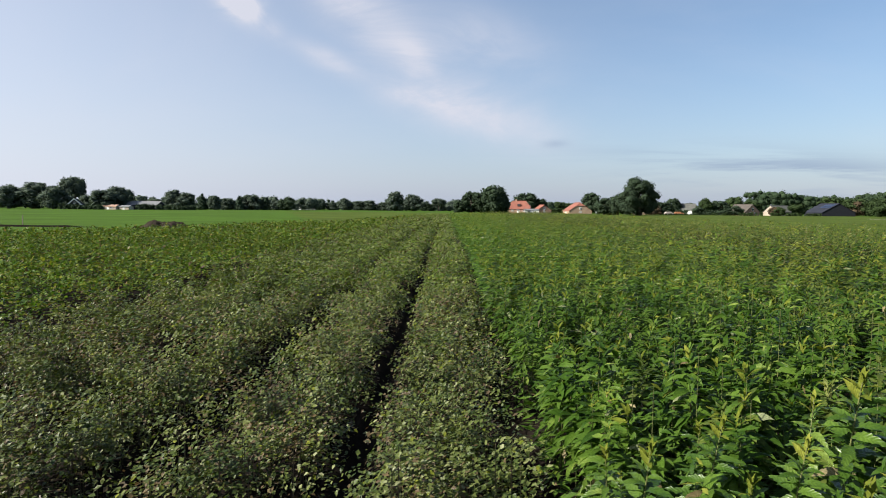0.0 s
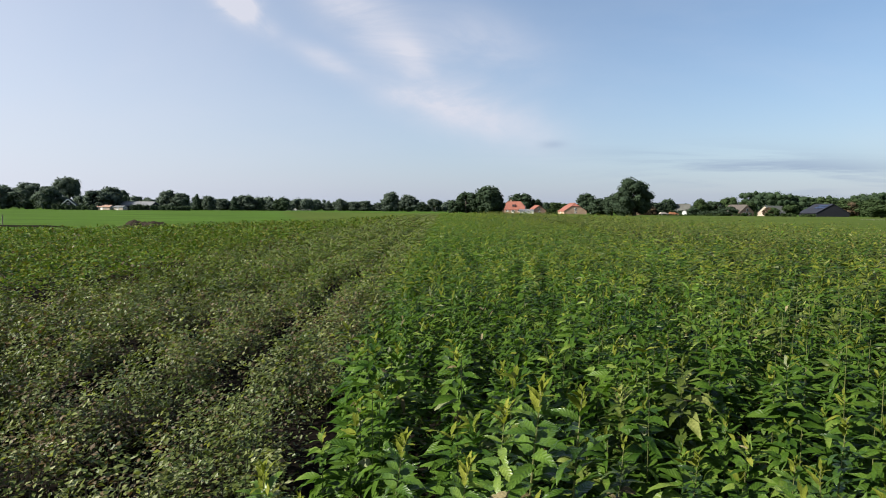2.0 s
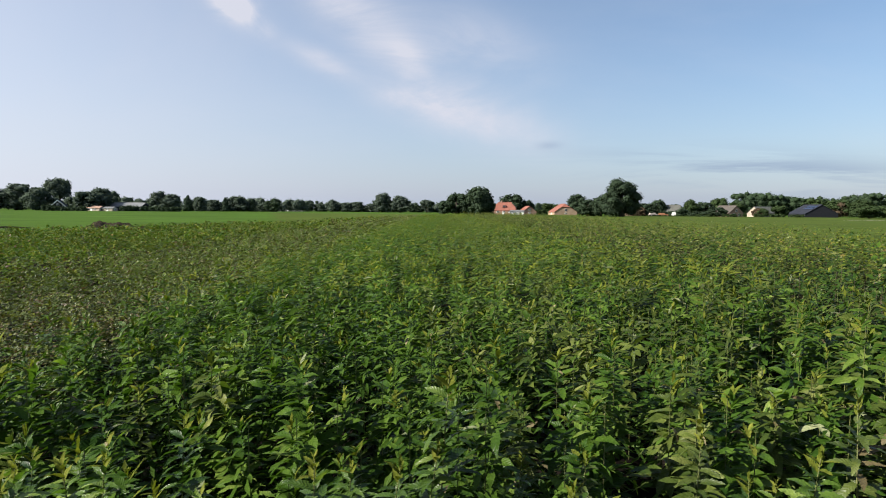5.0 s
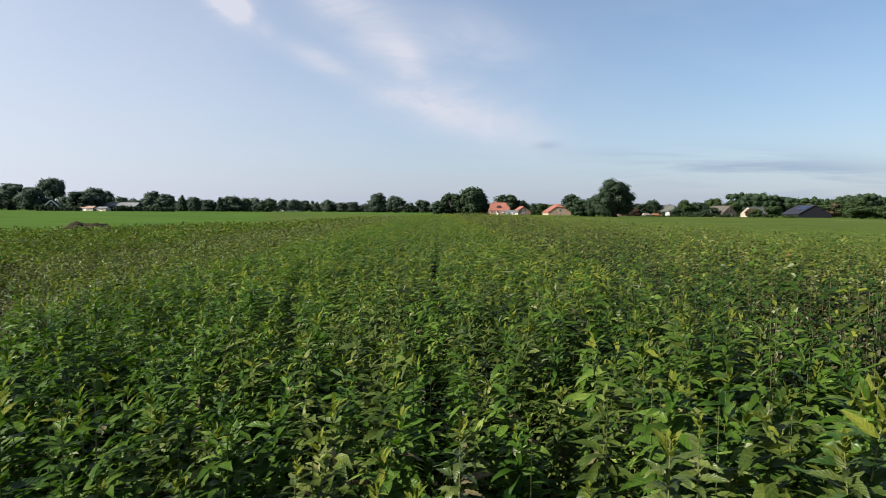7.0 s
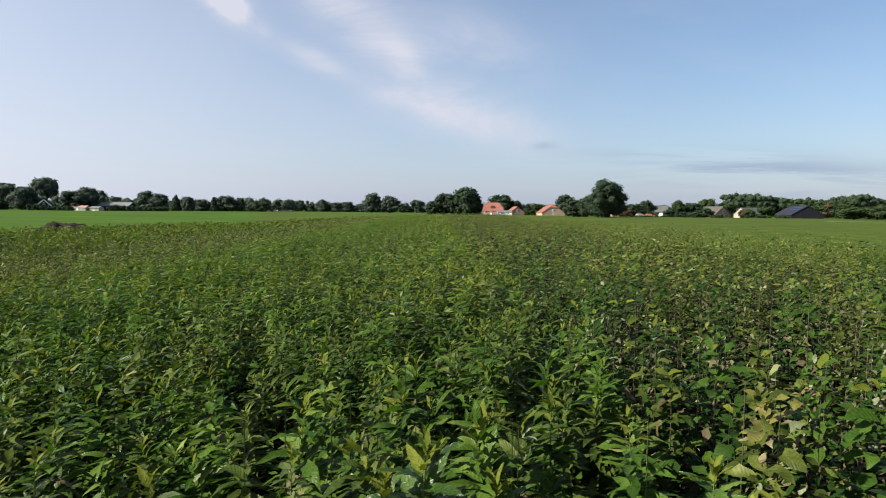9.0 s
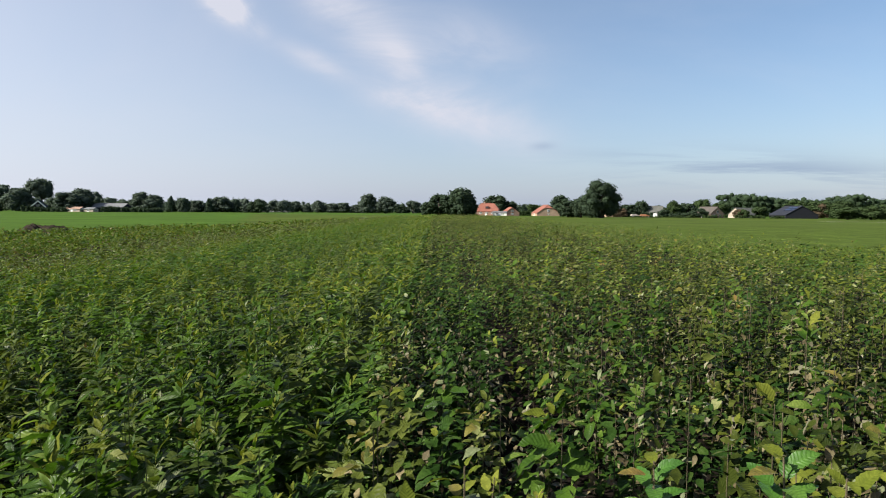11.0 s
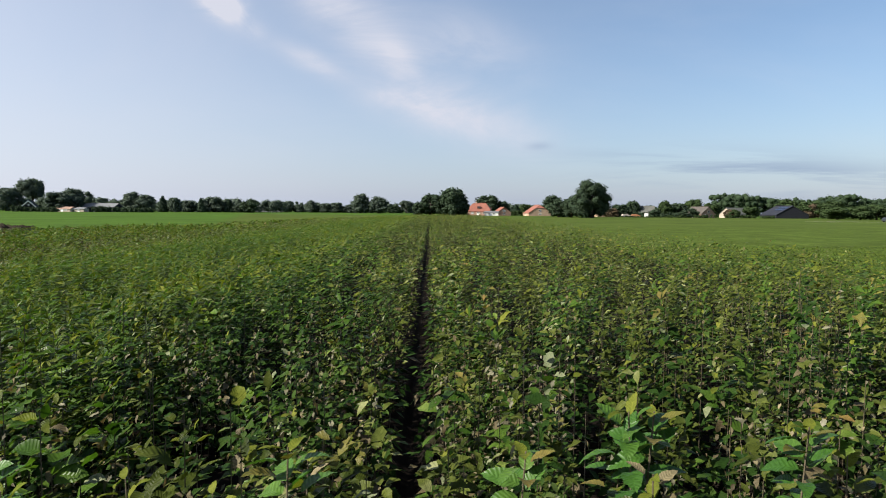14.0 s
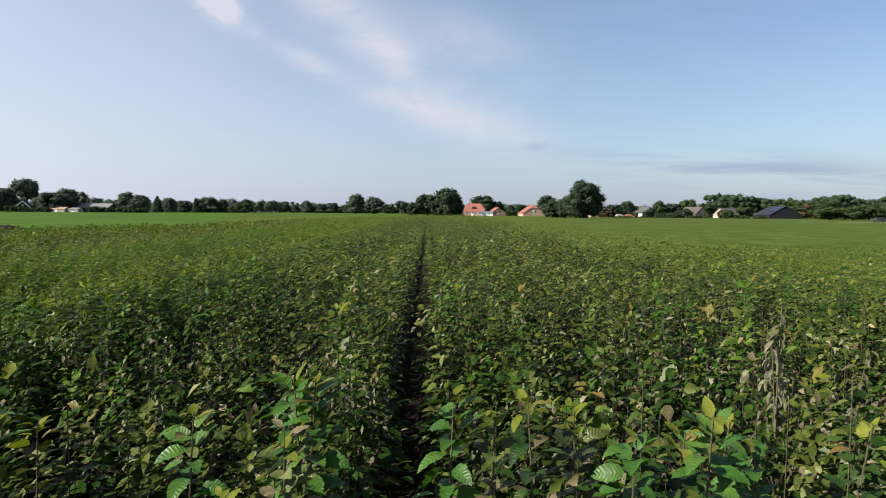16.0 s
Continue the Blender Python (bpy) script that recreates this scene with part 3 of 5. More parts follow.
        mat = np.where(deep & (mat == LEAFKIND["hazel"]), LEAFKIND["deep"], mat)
    R = rng.normal(0, 0.3, count * n)
    if green == "hazel":
        L, W = np.minimum(L, 0.17), np.minimum(W, 0.1)
    P, R = to_sun(Y, P, R, 0.34 if green == "hazel" else 0.26)
    if level == -1:
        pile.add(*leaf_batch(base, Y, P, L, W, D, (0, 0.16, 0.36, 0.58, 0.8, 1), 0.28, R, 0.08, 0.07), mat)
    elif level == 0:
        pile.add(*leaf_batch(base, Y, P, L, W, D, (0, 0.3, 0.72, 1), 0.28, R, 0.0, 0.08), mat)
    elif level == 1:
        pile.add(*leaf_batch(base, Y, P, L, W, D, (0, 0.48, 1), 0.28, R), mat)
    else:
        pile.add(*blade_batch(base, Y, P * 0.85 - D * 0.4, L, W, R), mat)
    if level < 2:
        # Added low fill leaves; hazel takes the deep colour here to darken the gaps.
        low = 36 if level < 1 else 22
        a = rng.uniform(0, 6.283, (count, low))
        r = 0.2 * np.sqrt(rng.random((count, low)))
        z = H[:, None] * rng.uniform(0.06, 0.66, (count, low))
        foot = np.stack([x[:, None] + r * np.cos(a), y[:, None] + r * np.sin(a), z], 2).reshape(-1, 3)
        N = count * low
        L = rng.uniform(0.09, 0.15, N)
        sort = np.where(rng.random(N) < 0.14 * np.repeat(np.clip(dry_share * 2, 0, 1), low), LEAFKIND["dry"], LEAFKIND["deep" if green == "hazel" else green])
        if green == "hazel":
            few = 16
            a2 = rng.uniform(0, 6.283, (count, few))
            r2 = 0.15 * np.sqrt(rng.random((count, few)))
            spot = np.stack([x[:, None] + r2 * np.cos(a2), y[:, None] + r2 * np.sin(a2), H[:, None] * rng.uniform(0.45, 0.97, (count, few))], 2).reshape(-1, 3)
            keep = rng.random(count * few) < np.repeat(np.clip(0.08 + 0.9 * dry_share, 0, 1), few)
            spot, K = spot[keep], int(keep.sum())
            S = rng.uniform(0.025, 0.06, K)
            pile.add(*blade_batch(spot, rng.uniform(0, 6.28, K), rng.normal(-0.5, 0.6, K), S, S * 0.45, rng.normal(0, 0.8, K)), np.where(rng.random(K) < 0.4, LEAFKIND["withered"], LEAFKIND["dry"]))
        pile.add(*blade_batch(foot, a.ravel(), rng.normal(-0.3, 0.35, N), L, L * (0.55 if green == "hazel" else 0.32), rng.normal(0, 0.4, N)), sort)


def stem_batch(pile_v, pile_t, offset, x, y, tall, radius):
    """Thin three-sided stems."""
    n = len(x)
    a = np.array([0, 2.094, 4.189])
    ring = np.stack([np.cos(a), np.sin(a)], 1)
    low = np.concatenate([np.stack([x, y], 1)[:, None] + ring[None] * radius, np.full((n, 3, 1), 0.02)], 2)
    top = np.concatenate([np.stack([x, y], 1)[:, None] + ring[None] * radius * 0.4, np.repeat(tall[:, None, None], 3, 1)], 2)
    verts = np.concatenate([low, top], 1).reshape(-1, 3)
    t = []
    for k in range(3):
        j = (k + 1) % 3
        t += [(k, j, j + 3), (k, j + 3, k + 3)]
    tris = np.array(t)[None] + (np.arange(n) * 6)[:, None, None] + offset
    pile_v.append(verts)
    pile_t.append(tris.reshape(-1, 3))
    return offset + len(verts)


CLOSE, NEAR, MIDDLE = 4.2, 6.2, 9.0
THING_Y = (1.95, 2.76)


THIN = ((10.6, 3.3, 0.42), (12.3, 3.0, 0.30), (9.8, 4.6, 0.55), (11.0, 5.2, 0.4), (13.4, 3.9, 0.35), (14.6, 5.0, 0.5), (5.4, 3.8, 0.25), (3.3, 4.2, 0.3))


def saplings(edges, gap, kind, name, label, height, spread, step, rows, things):
    """All saplings of one sort: those beside the way become places for things, the rest one mass of leaves and one of stems."""
    pattern = chestnut_leaves if kind == "chestnut" else hazel_leaves
    leaves = Pile(CROP_MATS)
    sv, st, off = [], [], 0
    for x0, x1 in zip(edges[:-1], edges[1:]):
        for y0, y1, dens, level, n in ((-8.0, 0.9, 1.6, 2, 18), (0.9, 1.95, 1.2, 2, 40), (1.95, CLOSE, 1.0, -1, 66 if kind == "chestnut" else 64), (CLOSE, NEAR, 1.0, 0, 56 if kind == "chestnut" else 64), (NEAR, MIDDLE, 1.0, 1, 50 if kind == "chestnut" else 60), (MIDDLE, 17.0, 1.0, 2, 58 if kind == "chestnut" else 58), (17.0, 48.0, 1.2, 2, 24), (48.0, FIELD_END, 2.0, 2, 12)):
            left, right = (max(gap, 0.20 if y0 < 5 else 0.20 if y0 < 8 else 0.15 if y0 < 12 else 0.06) if e in FURROWS else 0.07 if e == 5.95 and 0 < y0 < 17 else gap for e in (x0, x1))
            x, y = stand(x0 + left, x1 - right, y0, y1, rows if y0 < 16 else 3, step * dens, 0.10 if kind == "chestnut" else 0.055)
            full = (rng.random(len(x)) > (0.05 if kind == "chestnut" else 0.13)) & (wave(x, y, 1.7, 12) < (0.95 if y0 > 16 else 0.85 if kind == "chestnut" or y0 > 8 else 0.76))
            for cx, cy, r in THIN:
                full &= ((x - cx) ** 2 + (y - cy) ** 2 > r * r) | (rng.random(len(x)) < 0.3)
            x, y = x[full], y[full]
            keep = (x < 13.6 + 0.74 * y) | (y < 0.9) & (x < 16)
            x, y = x[keep], y[keep]
            tall = height + spread * rng.normal(0, 1, len(x)) + 0.10 * (wave(x, y, 3.1, 1) - 0.5) * 2 + (0.17 if kind == "chestnut" else 0.22) * (wave(x, y, 1.0, 9) - 0.5) * 2
            sick = 0.65 * wave(x, y, 4.3, 2) + 0.35 * wave(x, y, 1.9, 14) if kind == "hazel" else wave(x, y, 9.0, 3) * 0.3
            if kind == "hazel":
                for cx, cy, r in ((9.5, 6.3, 0.8), (15.7, 4.3, 1.1), (10.3, 3.9, 0.8), (10.9, 3.0, 0.5)):
                    sick = sick + (0.85 if cx > 15 else 0.45) * np.exp(-((x - cx) ** 2 + (y - cy) ** 2) / r ** 2)
            tall -= 0.16 * np.clip(sick - 0.55, 0, 1) * 2
            if kind == "chestnut":
                tall += 0.20 * np.clip((x - 6.6) / 1.2, 0, 1)
            else:
                tall -= 0.16 * np.clip(1 - (x - 9.06) / 1.0, 0, 1)
            tall = np.minimum(tall, 1.66 if kind == "hazel" else 1.4)
            dry = np.clip((0.10 if kind == "hazel" else 0.03) + (0.85 * np.clip(sick - 0.43, 0, 1) * 2 if kind == "hazel" else 0.03 * sick), 0, 0.85)
            if level == 2 and y0 > 5:
                dry = dry * (0.55 if y0 < 20 else 0.4)
            if level == -1:
                mine = (y > THING_Y[0]) & (y < THING_Y[1]) & (x > -1) & (x < 17)
                things.extend((kind, a, b, c, d) for a, b, c, d in zip(x[mine], y[mine], tall[mine], dry[mine]))
                x, y, tall, dry = x[~mine], y[~mine], tall[~mine], dry[~mine]
            crop(leaves, x, y, tall, pattern, n, kind, dry, 0.5 if kind == "chestnut" else 0.22, level, stretch={-1: 1.0, 0: 1.0, 1: 1.05, 2: 1.6 if y0 < 0.8 else 0.98 if y0 < 10 else 1.18 if y0 < 40 else 1.8}[level])
            if level < 2:
                off = stem_batch(sv, st, off, x, y, tall, 0.006)
    ob = leaves.object(name, label, "saplings")
    stems = tri_mesh("stems", np.concatenate(sv), np.concatenate(st), [M["green_stem"] if kind == "chestnut" else M["brown_stem"]])
    so = new("stems", stems)
    so.parent = ob
    tagged(so, kind="stuff")
    return ob


THINGS = []
saplings([e for e in BED_EDGES if 0.3 < e < 9.1], 0.015, "chestnut", "chestnut_saplings", "dense bright green chestnut saplings growing in nursery beds", 1.05, 0.12, 0.25, 4, THINGS)
saplings([e for e in BED_EDGES if e > 9.0], 0.035, "hazel", "hazel_saplings", "tall green hazel saplings with yellowing and dry brown leaves in beds", 1.36, 0.17, 0.26, 4, THINGS)


def bushes(edges, gap):
    """Low rose bushes with many small leaflets, bed by bed."""
    pile = Pile(CROP_MATS)
    cv, ct, off = [], [], 0
    for x0, x1 in zip(edges[:-1], edges[1:]):
        for y0, y1, step, n, grow, level in ((-8.0, 2.0, 0.4, 60, 1.9, 2), (2.0, 6.5, 0.29, 430, 0.74, 1), (6.5, 12.0, 0.31, 250, 0.95, 2), (12.0, 22.0, 0.36, 120, 1.4, 2), (22.0, 45.0, 0.5, 70, 2.1, 2), (45.0, FIELD_END, 1.1, 34, 3.8, 2)):
            x, y = stand(x0 + gap, x1 - (0.16 if x1 == 0.36 else gap), y0, y1, 3, step, 0.05)
            keep = ((x > -2.2 - 0.75 * y) | (y < 2.0)) & (x > field_left(y) + 1)
            thin = (wave(x, y, 2.3, 5) < 0.80) & (rng.random(len(x)) < 0.93)
            x, y = x[keep & thin], y[keep & thin]
            c = len(x)
            if not c:
                continue
            tall = rng.uniform(0.36, 0.72, c) + 0.42 * wave(x, y, 1.1, 3) - 0.05
            wide = rng.uniform(0.20, 0.36, c) * (1.0 if y0 < 10 else 1.15)
            shoots = 17
            sa, sr, sd = rng.uniform(0, 6.283, (c, shoots)), np.sqrt(rng.random((c, shoots))), rng.random((c, shoots))
            mine = rng.integers(0, shoots, (c, n))
            at = lambda q: np.take_along_axis(q, mine, 1)
            a, r = at(sa), at(sr)
            z = tall[:, None] * (1.02 - 0.5 * r ** 2 - 0.32 * at(sd) ** 2 - 0.34 * rng.random((c, n)) ** 2) + rng.normal(0, 0.02, (c, n))
            base = np.stack([x[:, None] + wide[:, None] * r * np.cos(a) + rng.normal(0, 0.06, (c, n)), y[:, None] + wide[:, None] * r * np.sin(a) + rng.normal(0, 0.06, (c, n)), z], 2).reshape(-1, 3)
            hue = at(rng.random((c, shoots))).ravel()
            a = a + rng.uniform(-1.6, 1.6, (c, n))
            N = c * n
            L = rng.uniform(0.036, 0.070, N) * grow
            tone = np.repeat(wave(x, y, 3.7, 8), n)
            pick = rng.random(N)
            ruddy = (0.13 + 0.30 * np.clip(tone - 0.45, 0, 1)) * (1.1 if y0 < 12 else 0.7)
            mat = np.where((hue < ruddy) & (pick < 0.75) | (pick < 0.05), LEAFKIND["red"], LEAFKIND["rose"])
            mat = np.where(pick > (0.965 if y0 < 6 else 0.935), LEAFKIND["tip"], mat)
            if y0 > 11:
                mat = np.where((pick > 0.3) & (pick < 0.62), LEAFKIND["low"], mat)
            if y0 < 6:
                mat = np.where((pick > 0.92) & (pick < 0.945), LEAFKIND["pale"], mat)
            yaw = a.ravel() + rng.normal(0, 0.6, N)
            P, R = to_sun(yaw, rng.normal(0.3, 0.35, N) - 0.8 * r.ravel(), rng.normal(0, 0.35, N), 0.25)
            pile.add(*blade_batch(base, yaw, P, L, L * 0.66, R), mat)
            if level == 1:
                for k in range(3):
                    off = stem_batch(cv, ct, off, x + rng.normal(0, 0.06, c), y + rng.normal(0, 0.06, c), tall * 0.85, 0.005)
    ob = pile.object("rose_bushes", "low grey-green rose bushes with reddish young leaves in beds", "bushes")
    so = new("stems", tri_mesh("stems", np.concatenate(cv), np.concatenate(ct), [M["brown_stem"]]))
    so.parent = ob
    tagged(so, kind="stuff")


bushes([e for e in BED_EDGES if e < 0.4], 0.24)


def broad_crop(name, label, x_of, tall, mats, shares, bands, size):
    """A closed stand of leafy plants too many to count."""
    pile = Pile(CROP_MATS)
    for y0, y1, per, grow in bands:
        lo, hi = x_of(y0, y1)
        n = int(per * (hi - lo) * (y1 - y0))
        x, y = rng.uniform(lo, hi, n), rng.uniform(y0, y1, n)
        ok = (x > -4 - 0.8 * y) & (x < 16 + 0.8 * y) & (x > field_left(y))
        x, y = x[ok], y[ok]
        n = len(x)
        hill = 0.48 + 0.52 * wave(x, y, 1.3, 4) + 0.12 * wave(x, y, 5.0, 6)
        z = tall * hill * (1 - 0.4 * rng.random(n) ** 2)
        L = rng.uniform(0.7, 1.3, n) * size * grow
        mat = rng.choice(mats, n, p=shares)
        pile.add(*blade_batch(np.stack([x, y, z], 1), rng.uniform(0, 6.28, n), rng.normal(0.1, 0.4, n), L, L * 0.55, rng.normal(0, 0.4, n)), mat)
    pile.object(name, label, "crop")


broad_crop("shrub_stand", "green shrub saplings with yellow tops beside the meadow", lambda a, b: (-75.0, -6.5), 0.80, [LEAFKIND["low"], LEAFKIND["tip"], LEAFKIND["chestnut"], LEAFKIND["yellow"], LEAFKIND["red"]], [0.38, 0.19, 0.32, 0.08, 0.03],
           ((4.0, 14.0, 300, 1.05), (14.0, 30.0, 150, 1.45), (30.0, 60.0, 55, 2.2), (60.0, FIELD_END, 12, 3.8)), 0.085)
sheet("clover_sward", np.linspace(22.3, 210, 60), np.geomspace(16, 120, 40) - 24, lambda x, y: 0.20 + 0.03 * np.sin(1.9 * x + 2 * np.sin(0.7 * y)) * np.sin(1.3 * y), M["sward"], "low light green clover sward beside the saplings", "crop")
broad_crop("low_green_crop", "low light green crop bordering the saplings", lambda a, b: (22.4, 150.0), 0.34, [LEAFKIND["low"], LEAFKIND["tip"]], [0.93, 0.07],
           ((4.0, 20.0, 230, 0.8), (20.0, 40.0, 70, 1.3)), 0.065)


# ---- single saplings beside the way ----
def leaf_mesh(name, ratio, droop, mat, ripple=0.0):
    """One leaf of unit length along x, pleated along the veins."""
    S = np.concatenate([[0, 0.05], np.linspace(0.14, 0.93, 10), [1.0]])
    v, t, place = leaf_batch(np.zeros((1, 3)), np.zeros(1), np.zeros(1), np.ones(1), np.full(1, ratio), np.full(1, droop), S, 0.3, None, 0.0, 0.035 if ratio < 0.4 else 0.018)
    tooth = np.where(np.arange(len(v) - 2) // 3 % 2, 1, -1)
    v[1:-1, 2] += ripple * tooth
    v[1:-1, 1] *= 1 + (0.09 if ratio < 0.4 else 0.05) * tooth
    return tri_mesh(name, v, t, [mat], None, True, place)


def leaf_set(kind, ratio):
    return {m: [leaf_mesh("leaf", ratio, d, M[m], 0.005) for d in (0.25, 0.35, 0.55, 0.65, 0.9, 1.1)] for m in (kind + "_single", "tip_single", "dry_single", "lush_single", "hazel_deep_single", "yellow_single", "withered_single", "olive_single")}


LEAVES = {"chestnut": leaf_set("chestnut", 0.285), "hazel": leaf_set("hazel", 0.52)}
LABELS = {"chestnut": "chestnut sapling with long arching green leaves", "hazel": "hazel sapling with broad green leaves on a brown stem",
          "lush": "hazel sapling with large fresh green leaves", "withered": "withered hazel sapling with pale hanging dead leaves", "sick": "hazel sapling with many dry brown and yellow leaves"}


def sapling(kind, dry, pick):
    """One sapling of height 1 m, with its stem and every leaf."""
    f, yaw, pitch, length, width, droop = (chestnut_leaves if kind == "chestnut" else hazel_leaves)(60 if kind == "chestnut" else 34 if dry == 0.04 else 50)
    if dry == 0.04:
        f = 0.45 + 0.55 * (f - f[0]) / (f[-1] - f[0])
    thing = empty(kind + "_sapling", Matrix(), LABELS["withered" if dry > 0.9 else "sick" if dry > 0.3 else "lush" if dry == 0.04 else kind], "sapling", kind + " saplings in the bed")
    bm = bmesh.new()
    lush = kind == "hazel" and dry == 0.04
    big = 1.2 if lush else pick.choice((1.0, 1.05, 1.1, 1.2) if dry == 0.025 else (0.72, 0.8, 0.86, 0.94)) if kind == "chestnut" else pick.choice((0.9, 1.0, 1.0, 1.15))
    deep = kind == "hazel" and not lush and pick.random() < 0.4
    bend = Vector((pick.gauss(0, 0.03), pick.gauss(0, 0.03), 0))
    at = lambda s: bend * s * s + Vector((0, 0, s))
    sweep(bm, [at(k / 5) for k in range(6)], [0.0058 - 0.0008 * k for k in range(6)])
    part("stem", bm, M["green_stem"] if kind == "chestnut" else M["brown_stem"], thing)
    for k in range(len(f)):
        sort = "lush_single" if lush else "hazel_deep_single" if deep else "olive_single" if kind == "chestnut" and dry > 0.025 else kind + "_single"
        if not lush and pick.random() < dry * (1.35 - f[k]):
            sort = "dry_single"
        elif f[k] > 0.9 and pick.random() < (0.1 if lush else 0.06 if kind == "hazel" else 0.0):
            sort = "yellow_single"
        elif f[k] > (0.985 if lush else 0.93):
            sort = "tip_single"
        if dry > 0.9:
            sort = "withered_single"
        meshes = LEAVES[kind][sort]
        ob = new("leaf", meshes[min(5, int(pick.uniform(0.2, 1.2) * droop[k] / 0.15))])
        size = length[k] * pick.uniform(0.8, 1.2) * big / (1.05 if kind == "chestnut" else 1.36)
        way = yaw[k] + pick.gauss(0, 0.3)
        up, roll = to_sun(way, pitch[k] - (1.1 if dry > 0.9 else 0.0) + pick.gauss(0, 0.2), pick.gauss(0, 0.3), 0.34 if kind == "hazel" else 0.26)
        turn = Euler((float(roll), -float(up), way))
        reach = (0.02 + 0.12 * (1 - f[k])) * pick.random() if kind == "hazel" else 0.0
        foot = at(min(0.995, f[k])) + Vector((math.cos(turn.z) * reach, math.sin(turn.z) * reach, reach * 0.35))
        ob.matrix_basis = Matrix.LocRotScale(foot, turn, (size, size * (0.5 if dry > 0.9 else 1.0), size))
        ob.parent = thing
    return thing


pick = random.Random(11)
MODELS = {}
for kind, dry in (("chestnut", 0.02), ("chestnut", 0.025), ("chestnut", 0.03), ("hazel", 0.08), ("hazel", 0.32), ("hazel", 0.04), ("hazel", 0.95)):
    MODELS[kind, dry] = [sapling(kind, dry, pick) for _ in range(4)]
for kind, x, y, tall, dry in THINGS:
    models = MODELS[kind, (0.03 if pick.random() < min(0.42, max(0.06, (x - 3.0) / 6.0)) else 0.025 if x > 6.2 else 0.02) if kind == "chestnut" else 0.04 if pick.random() < 0.05 else (0.32 if dry > 0.25 else 0.08)]
    model = models[pick.randrange(4)]
    m = Matrix.LocRotScale((x, y, 0.03), Euler((pick.gauss(0, 0.03), pick.gauss(0, 0.03), pick.uniform(-0.7, 0.7))), (float(tall),) * 3)
    copy_thing(model, m)
for x, y, tall in ((10.55, 2.15, 1.6), (10.2, 2.35, 1.5), (11.35, 2.4, 1.6), (12.1, 2.45, 1.55), (12.56, 2.55, 1.66), (13.15, 2.6, 1.6), (13.83, 2.32, 1.5), (14.1, 2.3, 1.6)):
    copy_thing(MODELS["hazel", 0.04][pick.randrange(4)], Matrix.LocRotScale((x, y, 0.03), Euler((0, 0, pick.uniform(-0.7, 0.7))), (tall,) * 3))
for x, y, tall in ((15.5, 4.25, 1.72), (15.62, 4.4, 1.5), (15.9, 4.1, 1.45)):
    copy_thing(MODELS["hazel", 0.95][pick.randrange(4)], Matrix.LocRotScale((x, y, 0.03), Euler((0.04, 0, pick.uniform(0, 6.28))), (tall,) * 3))


def discard(models):
    """Takes away the patterns from which the copies were made."""
    for model in models:
        for ob in (*model.children_recursive, model):
            bpy.data.objects.remove(ob)


for models in MODELS.values():
    discard(models)


# ---- trees ----
def crown_leaves(blobs, count, size):
    """Leaf clumps over and inside the lobes of a crown."""
    blobs = np.array(blobs)
    share = blobs[:, 3] ** 2
    which = rng.choice(len(blobs), count, p=share / share.sum())
    d = rng.normal(0, 1, (count, 3))
    d /= np.linalg.norm(d, axis=1)[:, None]
    r = blobs[which, 3] * (1 - 0.45 * rng.random(count) ** 2) * (1 + 0.05 * rng.normal(0, 1, count))
    pos = blobs[which, :3] + d * r[:, None] * np.array([1, 1, 0.85])
    yaw = np.arctan2(d[:, 1], d[:, 0]) + rng.normal(0, 0.45, count)
    pitch = np.arcsin(d[:, 2]) - 1.1 + rng.normal(0, 0.6, count)
    L = rng.uniform(0.7, 1.4, count) * size
    return blade_batch(pos, yaw, pitch, L, L * 0.8, rng.normal(0, 0.4, count))[:2]


def crown_cores(blobs, share):
    """Rough dark hearts of the lobes, where twigs and inner leaves close the crown."""
    bm = bmesh.new()
    bmesh.ops.create_icosphere(bm, subdivisions=1, radius=1.0)
    ball = np.array([v.co[:] for v in bm.verts])
    faces = np.array([[v.index for v in f.verts] for f in bm.faces])
    bm.free()
    B = np.array(blobs)
    swell = share * (1 + 0.13 * rng.normal(0, 1, (len(B), len(ball), 1)))
    verts = B[:, None, :3] + ball[None] * swell * B[:, None, 3:] * np.array([1, 1, 0.85])
    tris = faces[None] + (np.arange(len(B)) * len(ball))[:, None, None]
    return verts.reshape(-1, 3), tris.reshape(-1, 3)


def joined(a, b):
    return np.concatenate([a[0], b[0]]), np.concatenate([a[1], b[1] + len(a[0])])


